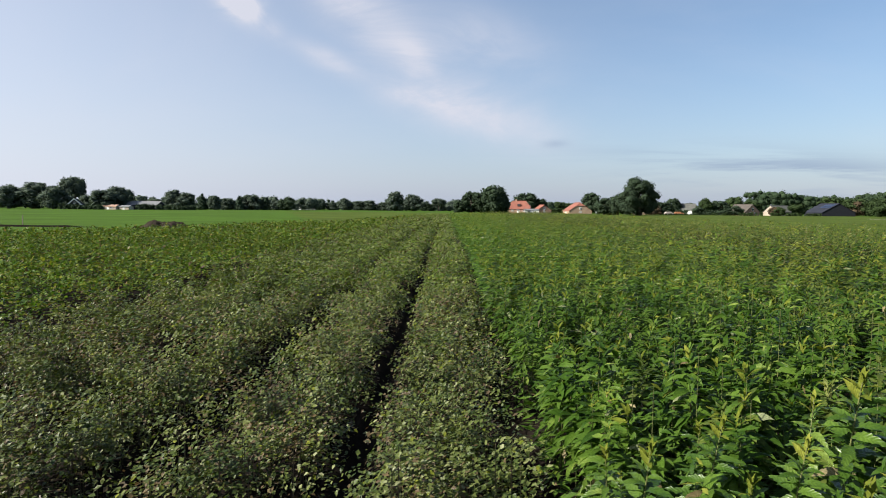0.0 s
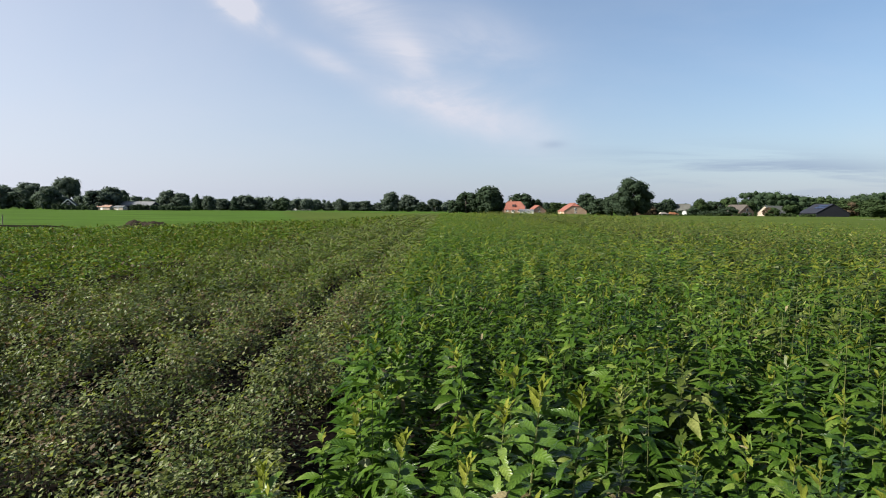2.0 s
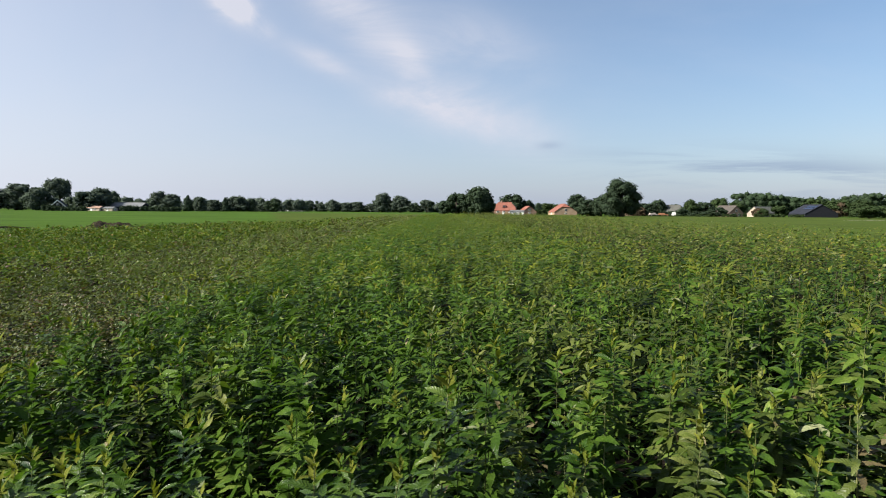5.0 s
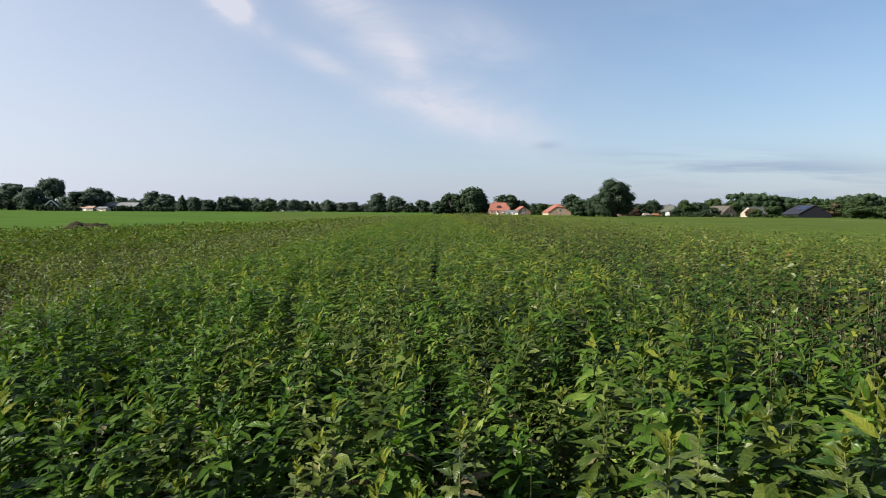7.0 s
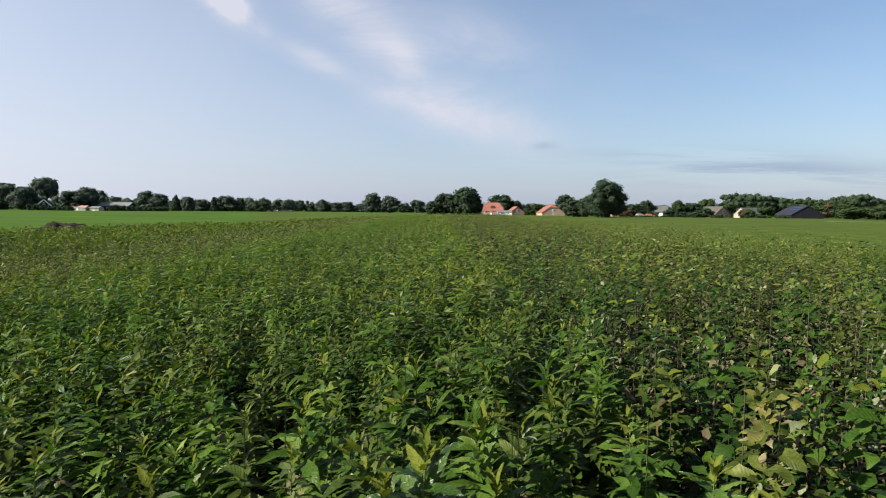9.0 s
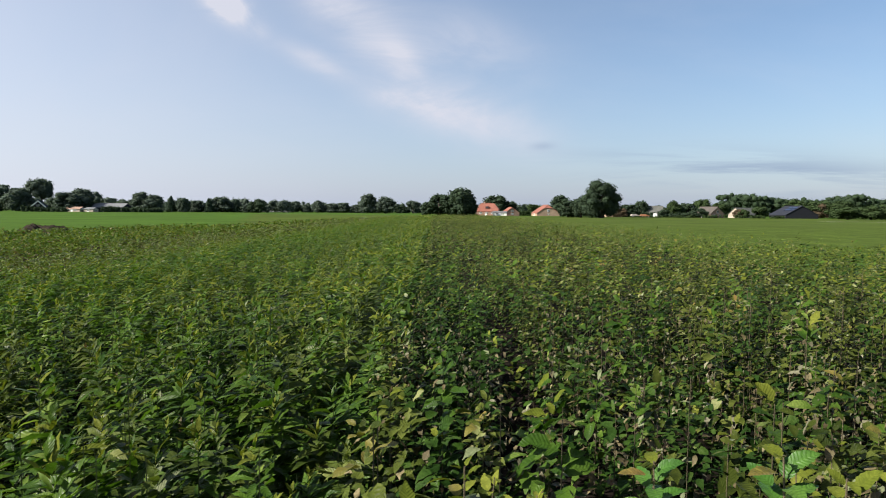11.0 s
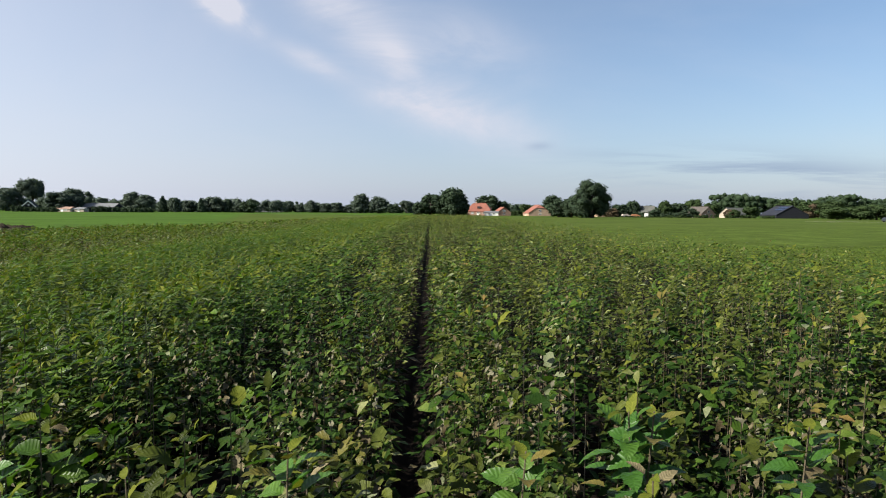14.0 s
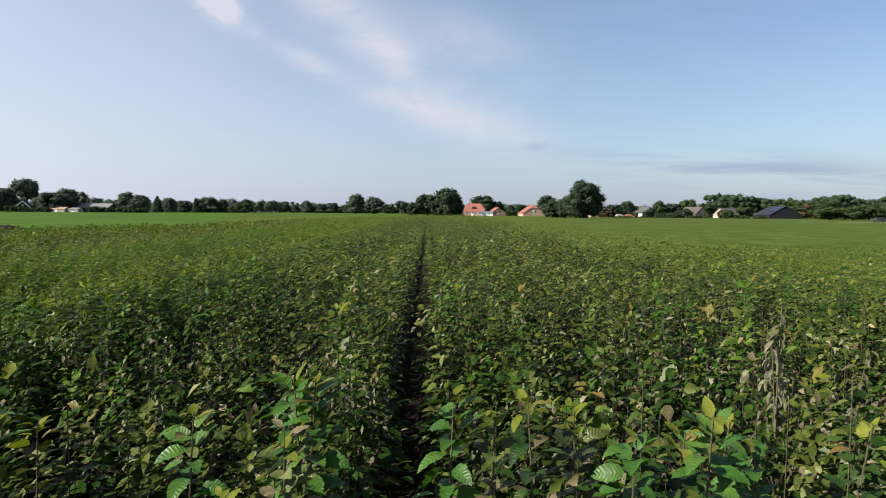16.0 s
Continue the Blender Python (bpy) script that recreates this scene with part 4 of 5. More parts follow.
def tree_model(kind, name, label, category, mat, seed, leafy=3600):
    """A tree ten metres high with trunk, limbs and an uneven crown; kinds: round, umbrella, conifer, bush."""
    pk = random.Random(seed)
    thing = empty(name, Matrix(), label, category, "trees on the skyline")
    blobs, limbs = [], []
    if kind == "conifer":
        for k in range(14):
            h = 1.2 + 8.4 * k / 13
            r = 2.1 * (1 - k / 14) + 0.35
            for j in range(4):
                a = k * 1.1 + j * 1.571 + pk.uniform(-0.3, 0.3)
                blobs.append((r * 0.6 * math.cos(a), r * 0.6 * math.sin(a), h, r * 0.55))
        trunk_top, bulk = 9.3, 0.22
    elif kind == "bush":
        for k in range(26):
            a, r = pk.uniform(0, 6.28), 4.2 * math.sqrt(pk.random())
            blobs.append((r * math.cos(a), r * math.sin(a), pk.uniform(1.5, 8.2 - 0.25 * r * r * 0.5), pk.uniform(1.3, 2.2)))
        trunk_top, bulk = 5.0, 0.3
    else:
        low = 4.8 if kind == "umbrella" else 1.2
        for k in range(38):
            a = k * GOLD + pk.uniform(-0.4, 0.4)
            h = low + (9.0 - low) * (k + 0.5) / 38
            s = (h - low) / (9.4 - low)
            lean = 1 + 0.28 * math.sin(a + seed) + 0.16 * math.sin(3 * a + 2 * seed)
            r = 4.1 * lean * math.sqrt(max(0.05, 1 - (1.55 * s - 0.55) ** 2)) * pk.uniform(0.45, 0.9)
            b = pk.uniform(0.8, 1.8)
            blobs.append((r * math.cos(a), r * math.sin(a), h, b))
            if k % 4 == 0:
                limbs.append((r * math.cos(a), r * math.sin(a), h))
        trunk_top, bulk = 6.5, 0.42
    bm = bmesh.new()
    knots = [Vector((pk.gauss(0, 0.06) * k, pk.gauss(0, 0.06) * k, trunk_top * k / 4)) for k in range(5)]
    sweep(bm, knots, [bulk * f for f in (1.35, 0.95, 0.75, 0.5, 0.2)], 7)
    trunk = part("trunk", bm, M["bark"], thing, smooth=True)
    for tip in limbs:
        bm = bmesh.new()
        start = knots[1].lerp(knots[3], pk.uniform(0.2, 0.9))
        mid = start.lerp(Vector(tip), 0.5) + Vector((0, 0, 0.4))
        sweep(bm, [start, mid, tip], [bulk * 0.35, bulk * 0.22, bulk * 0.08], 5)
        part("limb", bm, M["bark"], trunk, smooth=True)
    v, t = joined(crown_cores(blobs, 0.86), crown_leaves(blobs, leafy, 0.42 if kind == "conifer" else 0.57 * math.sqrt(3600 / leafy)))
    crown = new("crown", tri_mesh("crown", v, t, [mat], None, True))
    crown.parent = thing
    return thing


TREE_KINDS = {
    "r": [tree_model("round", "broadleaf_tree", "broad dark green oak with rounded crown", "tree", M["oak"], 20 + k, 3100) for k in range(4)],
    "l": [tree_model("round", "meadow_tree", "distant broadleaf tree with rounded crown, haze in its grey-green leaf colour", "tree", M["hazed_oak"], 30 + k, 2900) for k in range(4)],
    "g": [tree_model("round", "large_oak", "large dark green oak with a full domed crown", "tree", M["oak"], 50, 9500)],
    "p": [tree_model("round", "pale_tree", "lighter green ash tree with loose crown", "tree", M["ash"], 40 + k, 3000) for k in range(3)],
    "u": [tree_model("umbrella", "tall_tree", "tall pine-like tree with high flat crown", "tree", M["hazed_oak"], 60 + k, 5000) for k in range(2)],
    "c": [tree_model("conifer", "conifer_tree", "slim dark conifer with pointed top", "tree", M["fir"], 70 + k) for k in range(2)],
    "b": [tree_model("bush", "large_bush", "dense rounded green bush", "bush", M["oak"], 80 + k) for k in range(2)],
    "m": [tree_model("bush", "copper_bush", "reddish-brown copper-leaved bush in a village garden", "bush", M["copper"], 100 + k) for k in range(2)],
    "q": [tree_model("bush", "shrub", "tall light green shrub at the wood's edge", "bush", M["ash"], 90 + k) for k in range(2)],
}


def plant(rows):
    for kind, x, y, tall, wide in rows:
        model = TREE_KINDS[kind][pick.randrange(len(TREE_KINDS[kind]))]
        across = wide / {"c": 4.4, "b": 10.5, "q": 10.5, "m": 10.5}.get(kind, 8.2)
        m = Matrix.LocRotScale((x, y, -0.06), Euler((0, 0, pick.uniform(0, 6.28))), (across, across, tall / 10.0))
        copy_thing(model, m)


plant([("l", -236, 340, 12.6, 13.4), ("l", -226, 345, 14.8, 18.5), ("l", -212, 340, 12.6, 12.8), ("u", -235, 400, 19.9, 15.5), ("l", -182, 335, 10.5, 13.8), ("l", -179.6, 345, 12.7, 13.6),
       ("l", -184, 400, 6.7, 12.1), ("l", -156, 360, 11.2, 10.9), ("l", -148, 360, 10.0, 10.9), ("c", -147, 380, 9.8, 6.1), ("l", -140, 380, 8.9, 8.1), ("l", -136, 390, 7.4, 9.8)])
plant([("c", -128, 390, 8.8, 5.6), ("l", -123, 400, 9.8, 12.9), ("c", -114, 400, 8.4, 6.4), ("l", -107, 400, 5.3, 9.3), ("b", -98, 390, 8.7, 11.8),
       ("l", -94, 470, 6.9, 10.1), ("l", -85, 470, 6.2, 7.6), ("l", -76, 470, 8.8, 9.2), ("l", -66, 470, 7.2, 10.9), ("l", -58, 470, 7.7, 11.8), ("l", -46, 470, 6.5, 12.6), ("l", -35, 426, 13.0, 12.2), ("l", -23, 426, 11.2, 12.9)])
plant([("r", -16, 470, 5.9, 10.9), ("u", -6, 470, 9.4, 10.1), ("r", 6, 310, 6.4, 6.6), ("r", 12, 312, 10.4, 12.3), ("r", 18, 318, 10.1, 10.2), ("r", 23, 304, 13.8, 14.1), ("r", 27.5, 310, 8.9, 7.2),
       ("r", 43, 345, 10.9, 13.6), ("r", 51, 345, 7.9, 7.4), ("c", 66, 400, 6.8, 6.4), ("p", 75, 420, 7.1, 9.8), ("p", 85, 430, 6.5, 15.4)])
plant([("r", 78, 345, 11.6, 11.1), ("r", 65, 262, 7.0, 8.4), ("r", 69, 256, 8.5, 7.8), ("g", 75, 247, 14.8, 15.0), ("r", 101, 300, 6.3, 9.1), ("r", 118, 330, 8.3, 8.2), ("r", 130, 340, 6.1, 9.1),
       ("p", 138, 340, 8.6, 7.9), ("r", 148, 345, 7.5, 10.5), ("p", 156, 345, 9.8, 9.2), ("p", 172, 360, 7.9, 12.9)])
plant([("q", 160, 290, 6.4, 8.0), ("q", 154, 294, 4.6, 5.2), ("b", 127.5, 290, 2.6, 8.0), ("p", 206, 340, 9.8, 12.1), ("p", 211, 330, 9.1, 14.7), ("p", 204, 300, 8.6, 13.4), ("q", 182, 262, 6.2, 12.0), ("q", 192, 262, 6.9, 12.0), ("q", 203, 268, 7.4, 13.0), ("q", 214, 268, 7.0, 13.0)])
plant([("m", 97.0, 296, 4.4, 7.5), ("m", 152.5, 296, 4.4, 5.0), ("m", 209.0, 325, 8.0, 10.0), ("b", 118.0, 298, 4.0, 6.0), ("b", 133.0, 292, 4.6, 7.5)])

for models in TREE_KINDS.values():
    discard(models)


def wood(name, label, x0, x1, y0, y1, tall, n, mat, size=1.1, leaves=170):
    """A far belt of trees or hedge too dense to count: many overlapping lobes of leaves."""
    blobs = []
    for k in range(n):
        x, y = pick.uniform(x0, x1), pick.uniform(y0, y1)
        top = tall * (0.72 + 0.28 * (0.5 + 0.5 * math.sin(x * 0.11 + 2 * math.sin(x * 0.037)))) * pick.uniform(0.85, 1.0)
        r = tall * (pick.uniform(0.10, 0.21) if tall > 12 else pick.uniform(0.17, 0.28))
        for z in (top - r, top * 0.62 - r * 0.3, top * 0.3):
            blobs.append((x + pick.gauss(0, r * 0.4), y + pick.gauss(0, r * 0.4), max(r * 0.5, z), r))
    v, t = joined(crown_cores(blobs, 0.84), crown_leaves(blobs, n * leaves, size))
    return tagged(new(name, tri_mesh(name, v, t, [mat], None, True)), label, "woodland" if tall > 4 else "hedge", kind="stuff")


wood("far_woodland", "distant green deciduous woodland behind the houses", 222, 450, 440, 480, 17.5, 400, M["wood_leaf"], 0.62, 200)
wood("wood_edge", "dense light green shrubs along the wood's edge", 196, 290, 276, 290, 6.4, 70, M["ash"], 0.5, 220)
wood("far_tree_belt", "low distant belt of dark trees", -320, 160, 520, 550, 10.5, 230, M["hazed_oak"], 1.0, 120)
wood("far_undergrowth", "dark undergrowth beneath the far tree line", -172, -96, 398, 412, 5.6, 60, M["hazed_oak"], 0.9, 110)
wood("far_undergrowth", "dark undergrowth beneath the far tree line", -96, 8, 474, 490, 6.0, 70, M["hazed_oak"], 1.0, 110)
wood("farmyard_grove", "dense grove behind the farmyard, haze in its grey-green leaf colour", -330, -192, 372, 392, 13.0, 64, M["hazed_oak"], 0.8, 200)
wood("farm_tree_belt", "dark trees round the farmyard", -330, -86, 405, 435, 9.8, 130, M["hazed_oak"], 0.9, 140)
wood("farmyard_hedge", "clipped dark green hedge along the meadow", -197, -174, 318, 322, 3.0, 36, M["oak"], 0.6)
wood("farmyard_hedge", "clipped dark green hedge along the meadow", -166, -132, 336, 341, 3.2, 44, M["oak"], 0.6)
wood("village_hedge", "mixed garden hedges and shrubs round the village", 76, 140, 300, 318, 3.0, 60, M["oak"], 0.7)
wood("village_hedge", "mixed garden hedges and shrubs round the village", 20, 76, 326, 336, 2.6, 50, M["ash"], 0.7)
wood("garden_shrubs", "brownish shrubs and small trees in the village gardens", 110, 150, 344, 352, 5.0, 44, M["copper"], 0.5)
wood("garden_shrubs", "dull green shrubs and small trees in the village gardens", 114, 170, 354, 364, 6.2, 50, M["oak"], 0.5)
wood("low_hedge", "low garden hedge before the village houses", 118, 172, 284, 288, 1.5, 56, M["ash"], 0.4)
wood("low_hedge", "low garden hedge before the village houses", 98, 118, 285, 287, 0.9, 22, M["ash"], 0.3)


# ---- houses ----
def house(name, label, x, y, yaw, wide, long, eave, ridge, wall, roof, hip=0.0, windows=2, chimney=False, door=True, frame_mat="white_paint", overhang=0.35, boards=False, dormer=False):
    """Gabled house: ridge along its own y axis, front gable at -y. hip: share of the gable cut off by a half hip."""
    thing = empty(name, pose(x, y, -0.06, 0, 0, yaw), label, "house")
    w, l = wide / 2, long / 2
    for s in (-1, 1):
        bm = bmesh.new()
        box(bm, s * w - 0.15, s * w + 0.15, -l + 0.15, l - 0.15, 0, eave)
        part("side_wall", bm, M[wall], thing)
        cut = ridge - (ridge - eave) * hip
        hw = w * (ridge - cut) / (ridge - eave) if hip else 0.0
        bm = bmesh.new()
        prof = [(-w - 0.15, 0), (w + 0.15, 0), (w + 0.15, eave), (hw + 0.01, cut - 0.05), (-hw - 0.01, cut - 0.05), (-w - 0.15, eave)]
        rows = [[bm.verts.new((px, s * l + o, pz)) for px, pz in prof] for o in (-0.15, 0.15)]
        bm.faces.new(rows[0])
        bm.faces.new(rows[1][::-1])
        for k in range(6):
            j = (k + 1) % 6
            bm.faces.new((rows[0][j], rows[0][k], rows[1][k], rows[1][j]))
        part("gable_wall", bm, M[wall], thing)
    back = (ridge - eave) * hip * 0.9
    slope = (ridge - eave) / w
    for s in (-1, 1):
        bm = bmesh.new()
        lx = s * (w + overhang)
        lz = eave - overhang * slope
        cutz = ridge - (ridge - eave) * hip
        cx = s * w * hip
        L = l + overhang
        outline = [(lx, -L, lz), (lx, L, lz), (cx, L, cutz), (0, L - back, ridge), (0, -L + back, ridge), (cx, -L, cutz)] if hip else [(lx, -L, lz), (lx, L, lz), (0, L, ridge), (0, -L, ridge)]
        up = [bm.verts.new((a, b, c + 0.22)) for a, b, c in outline]
        dn = [bm.verts.new((a, b, c + 0.04)) for a, b, c in outline]
        order = 1 if s < 0 else -1
        bm.faces.new(up[::-order])
        bm.faces.new(dn[::order])
        n = len(up)
        for k in range(n):
            bm.faces.new((up[k], up[(k + 1) % n], dn[(k + 1) % n], dn[k]))
        bmesh.ops.recalc_face_normals(bm, faces=bm.faces)
        part("roof_slope", bm, M[roof], thing)
    if hip:
        for s in (-1, 1):
            bm = bmesh.new()
            L = l + overhang
            cutz, hx = ridge - (ridge - eave) * hip, w * hip
            tri = [(-hx, s * L, cutz), (hx, s * L, cutz), (0, s * (L - back), ridge)]
            up = [bm.verts.new((a, b, c + 0.225)) for a, b, c in tri]
            dn = [bm.verts.new((a, b, c + 0.05)) for a, b, c in tri]
            bm.faces.new(up)
            bm.faces.new(dn[::-1])
            for k in range(3):
                bm.faces.new((up[k], up[(k + 1) % 3], dn[(k + 1) % 3], dn[k]))
            bmesh.ops.recalc_face_normals(bm, faces=bm.faces)
            part("hip", bm, M[roof], thing)
    bm = bmesh.new()
    tube(bm, (0, -l + back, ridge + 0.22), (0, l - back, ridge + 0.22), 0.14, 0.14, 6)
    part("ridge_tiles", bm, M[roof], thing)

    def opening(px, py, pz, ww, hh, axis, out, tag):
        bm = bmesh.new()
        if axis == "y":
            box(bm, px - ww / 2, px + ww / 2, py - 0.04, py + 0.04, pz, pz + hh)
        else:
            box(bm, px - 0.04, px + 0.04, py - ww / 2, py + ww / 2, pz, pz + hh)
        fr = part(tag, bm, M[frame_mat], thing)
        if tag == "window":
            for k in (-1, 1):
                bm = bmesh.new()
                c = k * ww * 0.24
                if axis == "y":
                    box(bm, px + c - ww * 0.19, px + c + ww * 0.19, py + out * 0.045 - 0.01, py + out * 0.045 + 0.01, pz + 0.1, pz + hh - 0.1)
                else:
                    box(bm, px + out * 0.045 - 0.01, px + out * 0.045 + 0.01, py + c - ww * 0.19, py + c + ww * 0.19, pz + 0.1, pz + hh - 0.1)
                part("pane", bm, M["glass"], fr)

    sill = min(0.9, eave * 0.4)
    hh = min(1.3, max(0.5, eave - sill - 0.25))
    for k in range(windows):
        f = (k + 0.5) / windows * 2 - 1
        opening(f * w * 0.75, -l - 0.19, sill, 1.3, hh, "y", -1, "window")
        opening(-w - 0.19, f * l * 0.8, sill, 1.3, hh, "x", -1, "window")
    if windows:
        opening(0, -l - 0.19, eave + (ridge - eave) * 0.12, 1.2, min(1.2, (ridge - eave) * 0.4), "y", -1, "window")
    if door:
        opening(-w - 0.19, l * 0.05, 0.06, 1.0, min(2.05, eave - 0.15), "x", -1, "door")
    if boards:
        for s in (-1, 1):
            bm = bmesh.new()
            tube(bm, (s * (w + overhang), -l - overhang - 0.04, eave - overhang * slope + 0.1), (0, -l - overhang - 0.04, ridge + 0.12), 0.3, 0.3, 4)
            part("bargeboard", bm, M["white_paint"], thing, "white painted bargeboard")
    if dormer:
        z0 = eave + (ridge - eave) * 0.35
        bm = bmesh.new()
        box(bm, -w * 0.82, -w * 0.2, -0.8, 0.8, z0, z0 + 1.15)
        hood = part("dormer", bm, M[roof], thing)
        bm = bmesh.new()
        box(bm, -w * 0.82 - 0.05, -w * 0.82 - 0.004, -0.6, 0.6, z0 + 0.15, z0 + 1.0)
        part("pane", bm, M["glass"], hood)
    if chimney:
        bm = bmesh.new()
        box(bm, -0.35, 0.35, l * 0.3 - 0.35, l * 0.3 + 0.35, ridge - 0.5, ridge + 1.0)
        part("chimney", bm, M["brick"], thing)
    return thing


house("farmhouse", "brick farmhouse with bright orange tiled roof", 36.8, 322, 78, 8.5, 11.0, 2.2, 6.0, "brick", "orange_tile", 0.75, 3, True, dormer=True)
house("outhouse", "low brick outhouse with orange tiled roof", 48.3, 322, 10, 7.0, 7.0, 1.6, 4.1, "brick", "orange_tile", 0.0, 1)
house("white_annex", "low white annex beside the farmhouse", 42.3, 315.5, 84, 3.0, 6.5, 1.5, 2.0, "render_white", "grey_sheet", 0.0, 2)
house("barn", "broad brick barn with orange half-hipped roof", 66.2, 322, 5, 11.2, 11.5, 1.5, 5.4, "tan", "orange_tile", 0.4, 1)
solar_barn = house("solar_barn", "dark boarded barn with solar panels on its roof", 182.0, 302, 2, 15.5, 13.5, 1.7, 5.8, "dark_board", "slate", 0.0, 0, False, False)
house("brick_house", "brick house with grey-brown tiled roof", 141.2, 302, 24, 9.0, 10.0, 1.8, 5.0, "brick", "brown_tile", 0.0, 2)
house("cream_house", "long low house with pale cream gable and grey-green roof", 159.0, 304, -62, 7.0, 12.5, 1.8, 4.7, "cream", "grey_tile", 0.0, 0)
house("grey_house", "small house with grey tiled roof among trees", 124.7, 330, 70, 7.0, 8.0, 2.4, 5.4, "brick", "grey_tile", 0.0, 2)
house("cottage", "cottage with white gable boards behind the hedge", -202.7, 345, 20, 6.5, 8.0, 2.4, 5.4, "dark_board", "slate", 0.0, 1, boards=True)
house("cream_shed", "low cream shed with pale roof", -175.5, 330, 84, 4.5, 8.0, 1.5, 2.4, "cream", "brick", 0.0, 2)
house("pale_shed", "low pale shed beside the farmyard", -167.5, 330, 84, 4.0, 5.0, 1.4, 2.0, "cream", "grey_sheet", 0.0, 1)
house("long_barn", "long grey sheet-roofed barn", -166.5, 347, 84, 9.0, 20.0, 2.4, 4.4, "dark_board", "grey_sheet", 0.0, 0)
house("far_hall", "distant pale industrial hall", -109.0, 480, 86, 12.0, 22.0, 3.2, 4.4, "grey_sheet", "grey_sheet", 0.0, 0)
house("gable_house", "small pale house with its gable showing beneath the big oak", 92.3, 300, 6, 4.6, 7.0, 2.7, 5.2, "tan", "brown_tile", 0.0, 1, False, False)


def solar_panels(barn, wide, eave, ridge):
    w = wide / 2
    tilt = math.atan2(ridge - eave, w)
    for r in range(2):
        for c in range(7):
            bm = bmesh.new()
            box(bm, -0.8, 0.8, -0.5, 0.5, 0, 0.05)
            ob = part("solar_panel", bm, M["solar"], barn)
            s = 0.24 + 0.22 * r
            ob.matrix_basis = pose(-w * s, -5.8 + 1.1 * c, ridge - (ridge - eave) * s + 0.29, 0, -math.degrees(tilt), 0) @ Matrix.Identity(4)


solar_panels(solar_barn, 15.5, 1.7, 5.8)


def car(x, y, yaw, paint, label, length=4.3, tall=1.48, van=False):
    """A parked car: body, glazing and four wheels with tyres and rims."""
    thing = empty("parked_van" if van else "parked_car", pose(x, y, -0.055, 0, 0, yaw), label, "van" if van else "car", "parked vehicles")
    l, w = length / 2, 0.86
    side = [(-l, 0.32), (l, 0.32), (l, 0.72), (l * 0.93, 0.86), (l * 0.5, 0.95), (l * 0.2, tall), (-l * 0.72, tall), (-l * 0.97, 0.95)]
    if van:
        side = [(-l, 0.32), (l, 0.32), (l, 0.85), (l * 0.82, 1.08), (l * 0.52, tall), (-l * 0.97, tall), (-l, 1.0)]
    bm = bmesh.new()
    rows = [[bm.verts.new((a, s * w * (1.0 if b < 1.0 else 0.86), b)) for a, b in side] for s in (-1, 1)]
    bm.faces.new(rows[0])
    bm.faces.new(rows[1][::-1])
    for k in range(len(side)):
        j = (k + 1) % len(side)
        bm.faces.new((rows[0][j], rows[0][k], rows[1][k], rows[1][j]))
    bmesh.ops.bevel(bm, geom=list(bm.edges), offset=0.035, segments=1, affect="EDGES")
    bmesh.ops.recalc_face_normals(bm, faces=bm.faces)
    part("body", bm, M[paint], thing)
    for s in (-1, 1):
        for a, b in (((l * 0.30, l * 0.55), (l * 0.0, l * 0.2)) if van else ((l * 0.05, l * 0.32), (-l * 0.7, -l * 0.08))):
            bm = bmesh.new()
            lo, hi = 1.02, tall - 0.12
            quad = [(a, s * (w * 0.90 + 0.02), lo), (b, s * (w * 0.90 + 0.02), lo), (b, s * (w * 0.86 + 0.01), hi), (a, s * (w * 0.86 + 0.01), hi)]
            inner = [(p, q - s * 0.06, r) for p, q, r in quad]
            v1, v2 = [bm.verts.new(p) for p in quad], [bm.verts.new(p) for p in inner]
            bm.faces.new(v1)
            bm.faces.new(v2[::-1])
            for k in range(4):
                bm.faces.new((v1[k], v2[k], v2[(k + 1) % 4], v1[(k + 1) % 4]))
            bmesh.ops.recalc_face_normals(bm, faces=bm.faces)
            part("side_window", bm, M["glass"], thing)
        for a in (-0.62, 0.64):
            bm = bmesh.new()
            tube(bm, (l * a, s * (w - 0.18), 0.32), (l * a, s * (w + 0.02), 0.32), 0.32, 0.32, 16)
            wheel = part("wheel", bm, M["tyre"], thing)
            bm = bmesh.new()
            tube(bm, (l * a, s * (w + 0.0), 0.32), (l * a, s * (w + 0.035), 0.32), 0.2, 0.18, 12)
            part("rim", bm, M["rim"], wheel)
    return thing


car(102.8, 293, 8, "pale_car", "pale beige car parked before the village hedge")
car(107.6, 294, -5, "orange_car", "orange-brown car parked before the village hedge")
car(112.2, 293, 75, "white_car", "white delivery van parked before the village hedge", 4.8, 1.95, True)
car(74.0, 306, 10, "grey_car", "grey-green car parked beside the orange-roofed barn")
car(151.5, 190, 4, "dark_car", "dark car standing on the pale farm track")
sheet("farm_track", np.linspace(126, 420, 50), (188.0, 189.0, 190.2, 191.4), lambda x, y: 0 * x - 0.046, M["track"], "narrow pale farm track across the grass", "track")


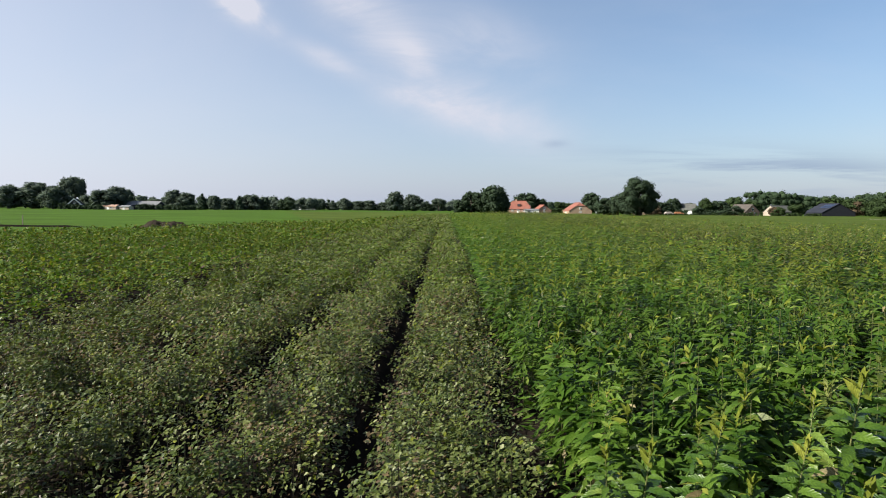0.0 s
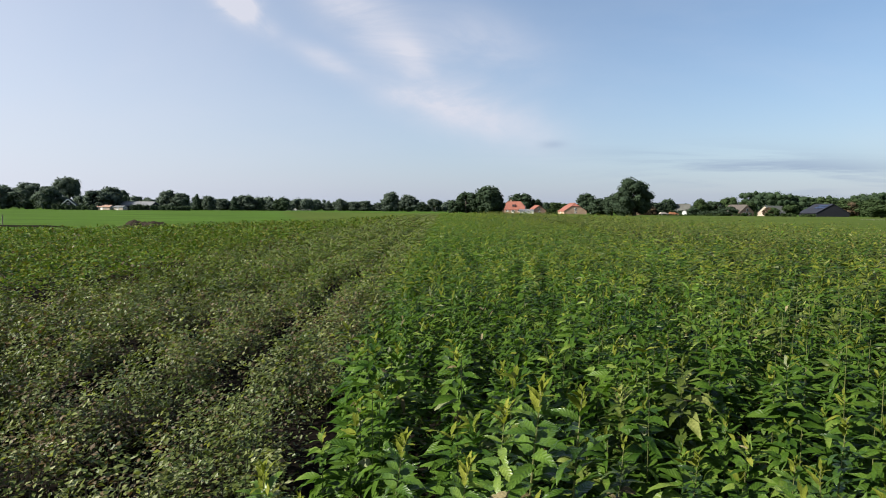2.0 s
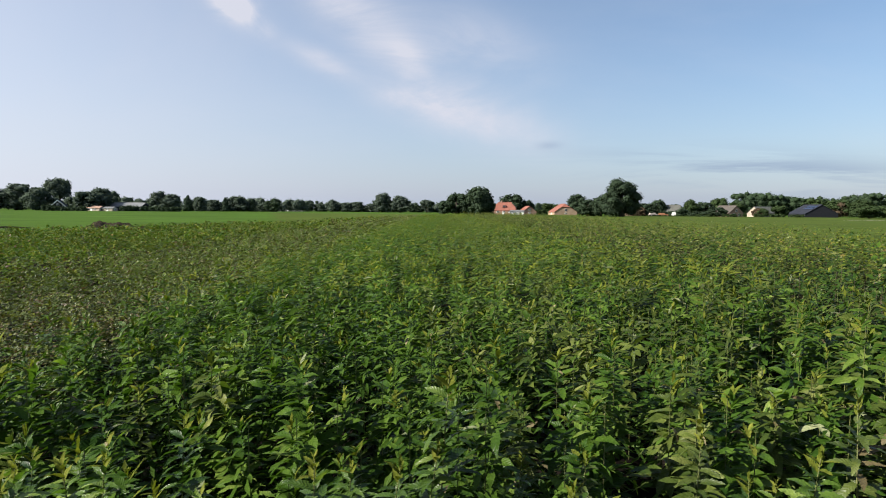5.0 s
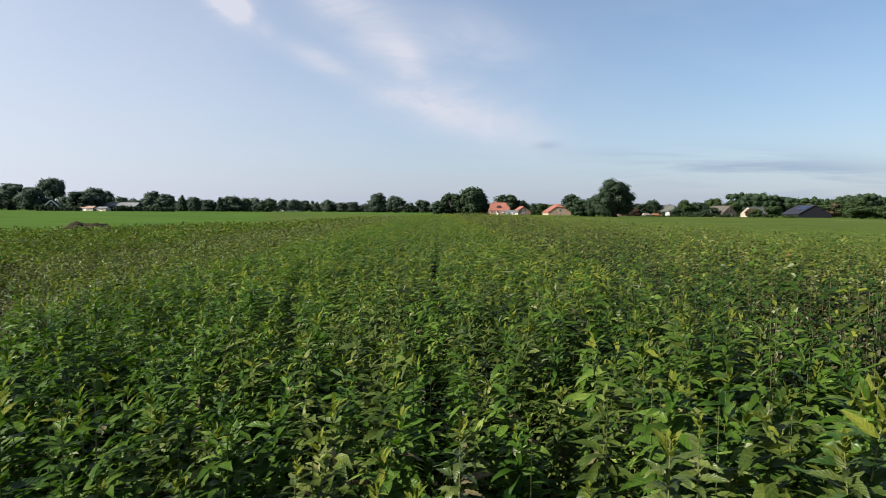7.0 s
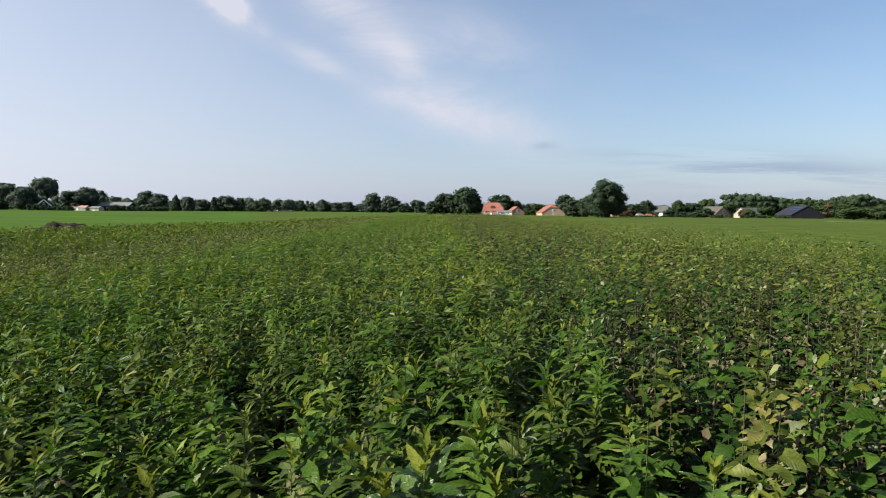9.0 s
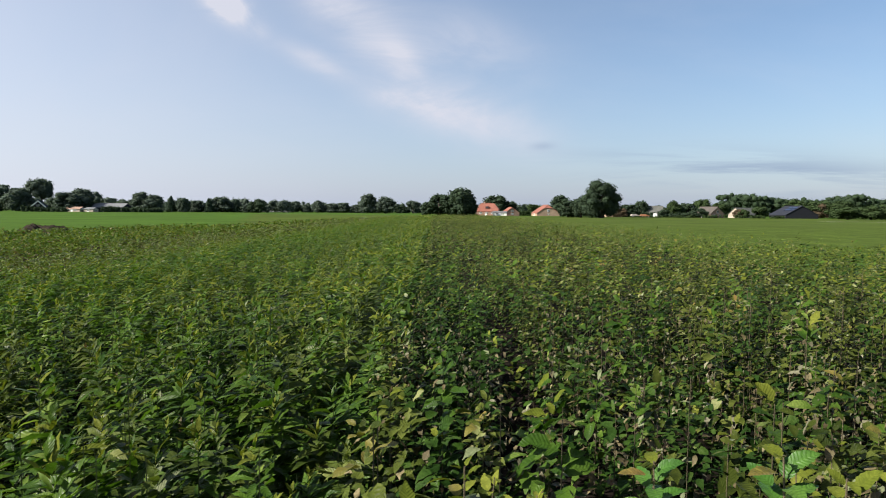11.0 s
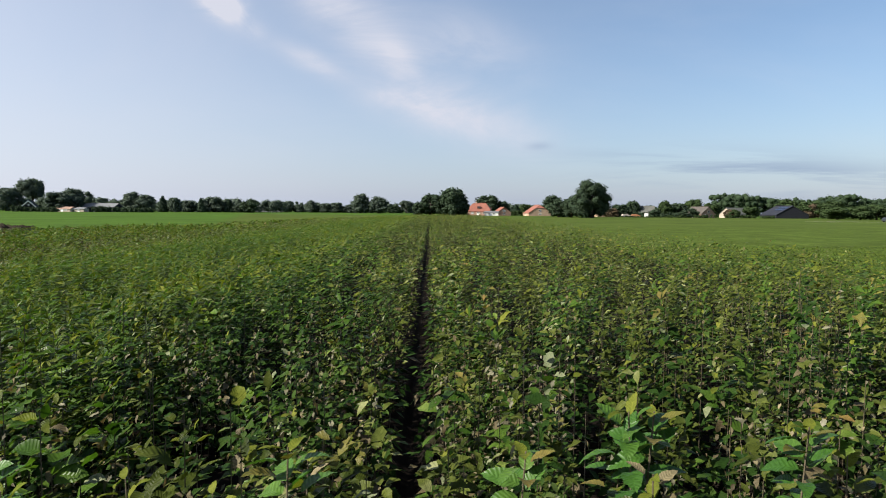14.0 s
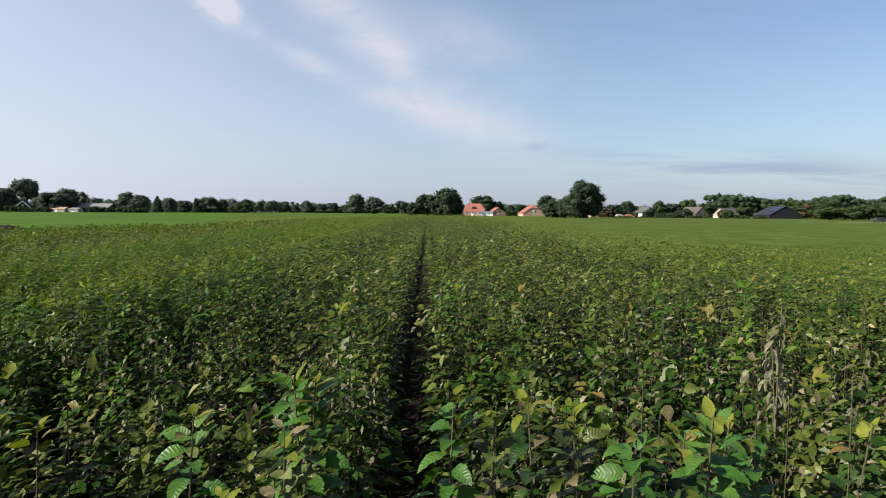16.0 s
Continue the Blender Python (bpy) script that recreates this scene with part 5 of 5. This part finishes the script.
# ---- meadow things ----
def heap(x, y, wide, deep, tall):
    """A rough heap of dung and earth with two humps."""
    n = 44
    gx, gy = np.meshgrid(np.linspace(-1, 1, n), np.linspace(-1, 1, n))
    d = np.clip(1 - (gx ** 2 + gy ** 2), 0, 1) ** 0.6
    z = d * (0.68 + 0.22 * np.cos(7.5 * gx + 2.4) + 0.10 * np.sin(9 * gx + 4 * gy) + 0.1 * np.sin(17 * gy + 11 * gx) + 0.08 * rng.normal(0, 1, gx.shape))
    z = np.maximum(z, 0) * tall
    verts = np.stack([gx * wide / 2, gy * deep / 2, z - 0.02], 2).reshape(-1, 3)
    k = (np.arange(n - 1)[:, None] * n + np.arange(n - 1)[None]).ravel()
    tris = np.concatenate([np.stack([k, k + 1, k + n + 1], 1), np.stack([k, k + n + 1, k + n], 1)])
    ob = new("dung_heap", tri_mesh("dung_heap", verts, tris, [M["dung"]], None, True))
    ob.matrix_basis = pose(x, y, -0.06)
    return tagged(ob, "brown heap of dung and earth on the meadow edge", "heap")


heap(-28.3, 62.0, 5.4, 3.6, 0.84)


def bank(x0, x1, y, tall):
    """A low dark earth bank along the ditch."""
    n, k = 60, 7
    verts = []
    for i in range(n):
        f = i / (n - 1)
        h = tall * (0.75 + 0.25 * math.sin(9 * f + 2) * math.sin(23 * f)) * min(1, 20 * f, 20 * (1 - f))
        for j in range(k):
            a = j / (k - 1)
            verts.append((x0 + (x1 - x0) * f, y + (a - 0.5) * 1.2 + 0.1 * math.sin(15 * f), -0.08 + h * math.sin(math.pi * a)))
    tris = []
    for i in range(n - 1):
        for j in range(k - 1):
            p = i * k + j
            tris += [(p, p + k, p + k + 1), (p, p + k + 1, p + 1)]
    tagged(new("ditch_bank", tri_mesh("ditch_bank", verts, tris, [M["soil"]], None, True)), "low dark earth bank along a ditch", "bank", kind="structure")


bank(-90.0, -36.0, 63.0, 0.30)


def fence_post(x, y):
    thing = empty("fence_post", pose(x, y, -0.06), "weathered wooden fence post in the meadow", "post", "posts of the meadow fence")
    bm = bmesh.new()
    tube(bm, (0, 0, 0), (0.02, 0, 1.15), 0.055, 0.05, 7)
    part("shaft", bm, M["post"], thing)
    return thing


first_post = fence_post(-45.0, 66.0)
for px, py in ((-52.0, 70.5), (-59.0, 75.0), (-66.0, 79.5)):
    copy_thing(first_post, pose(px, py, -0.06, 0, 0, 40))
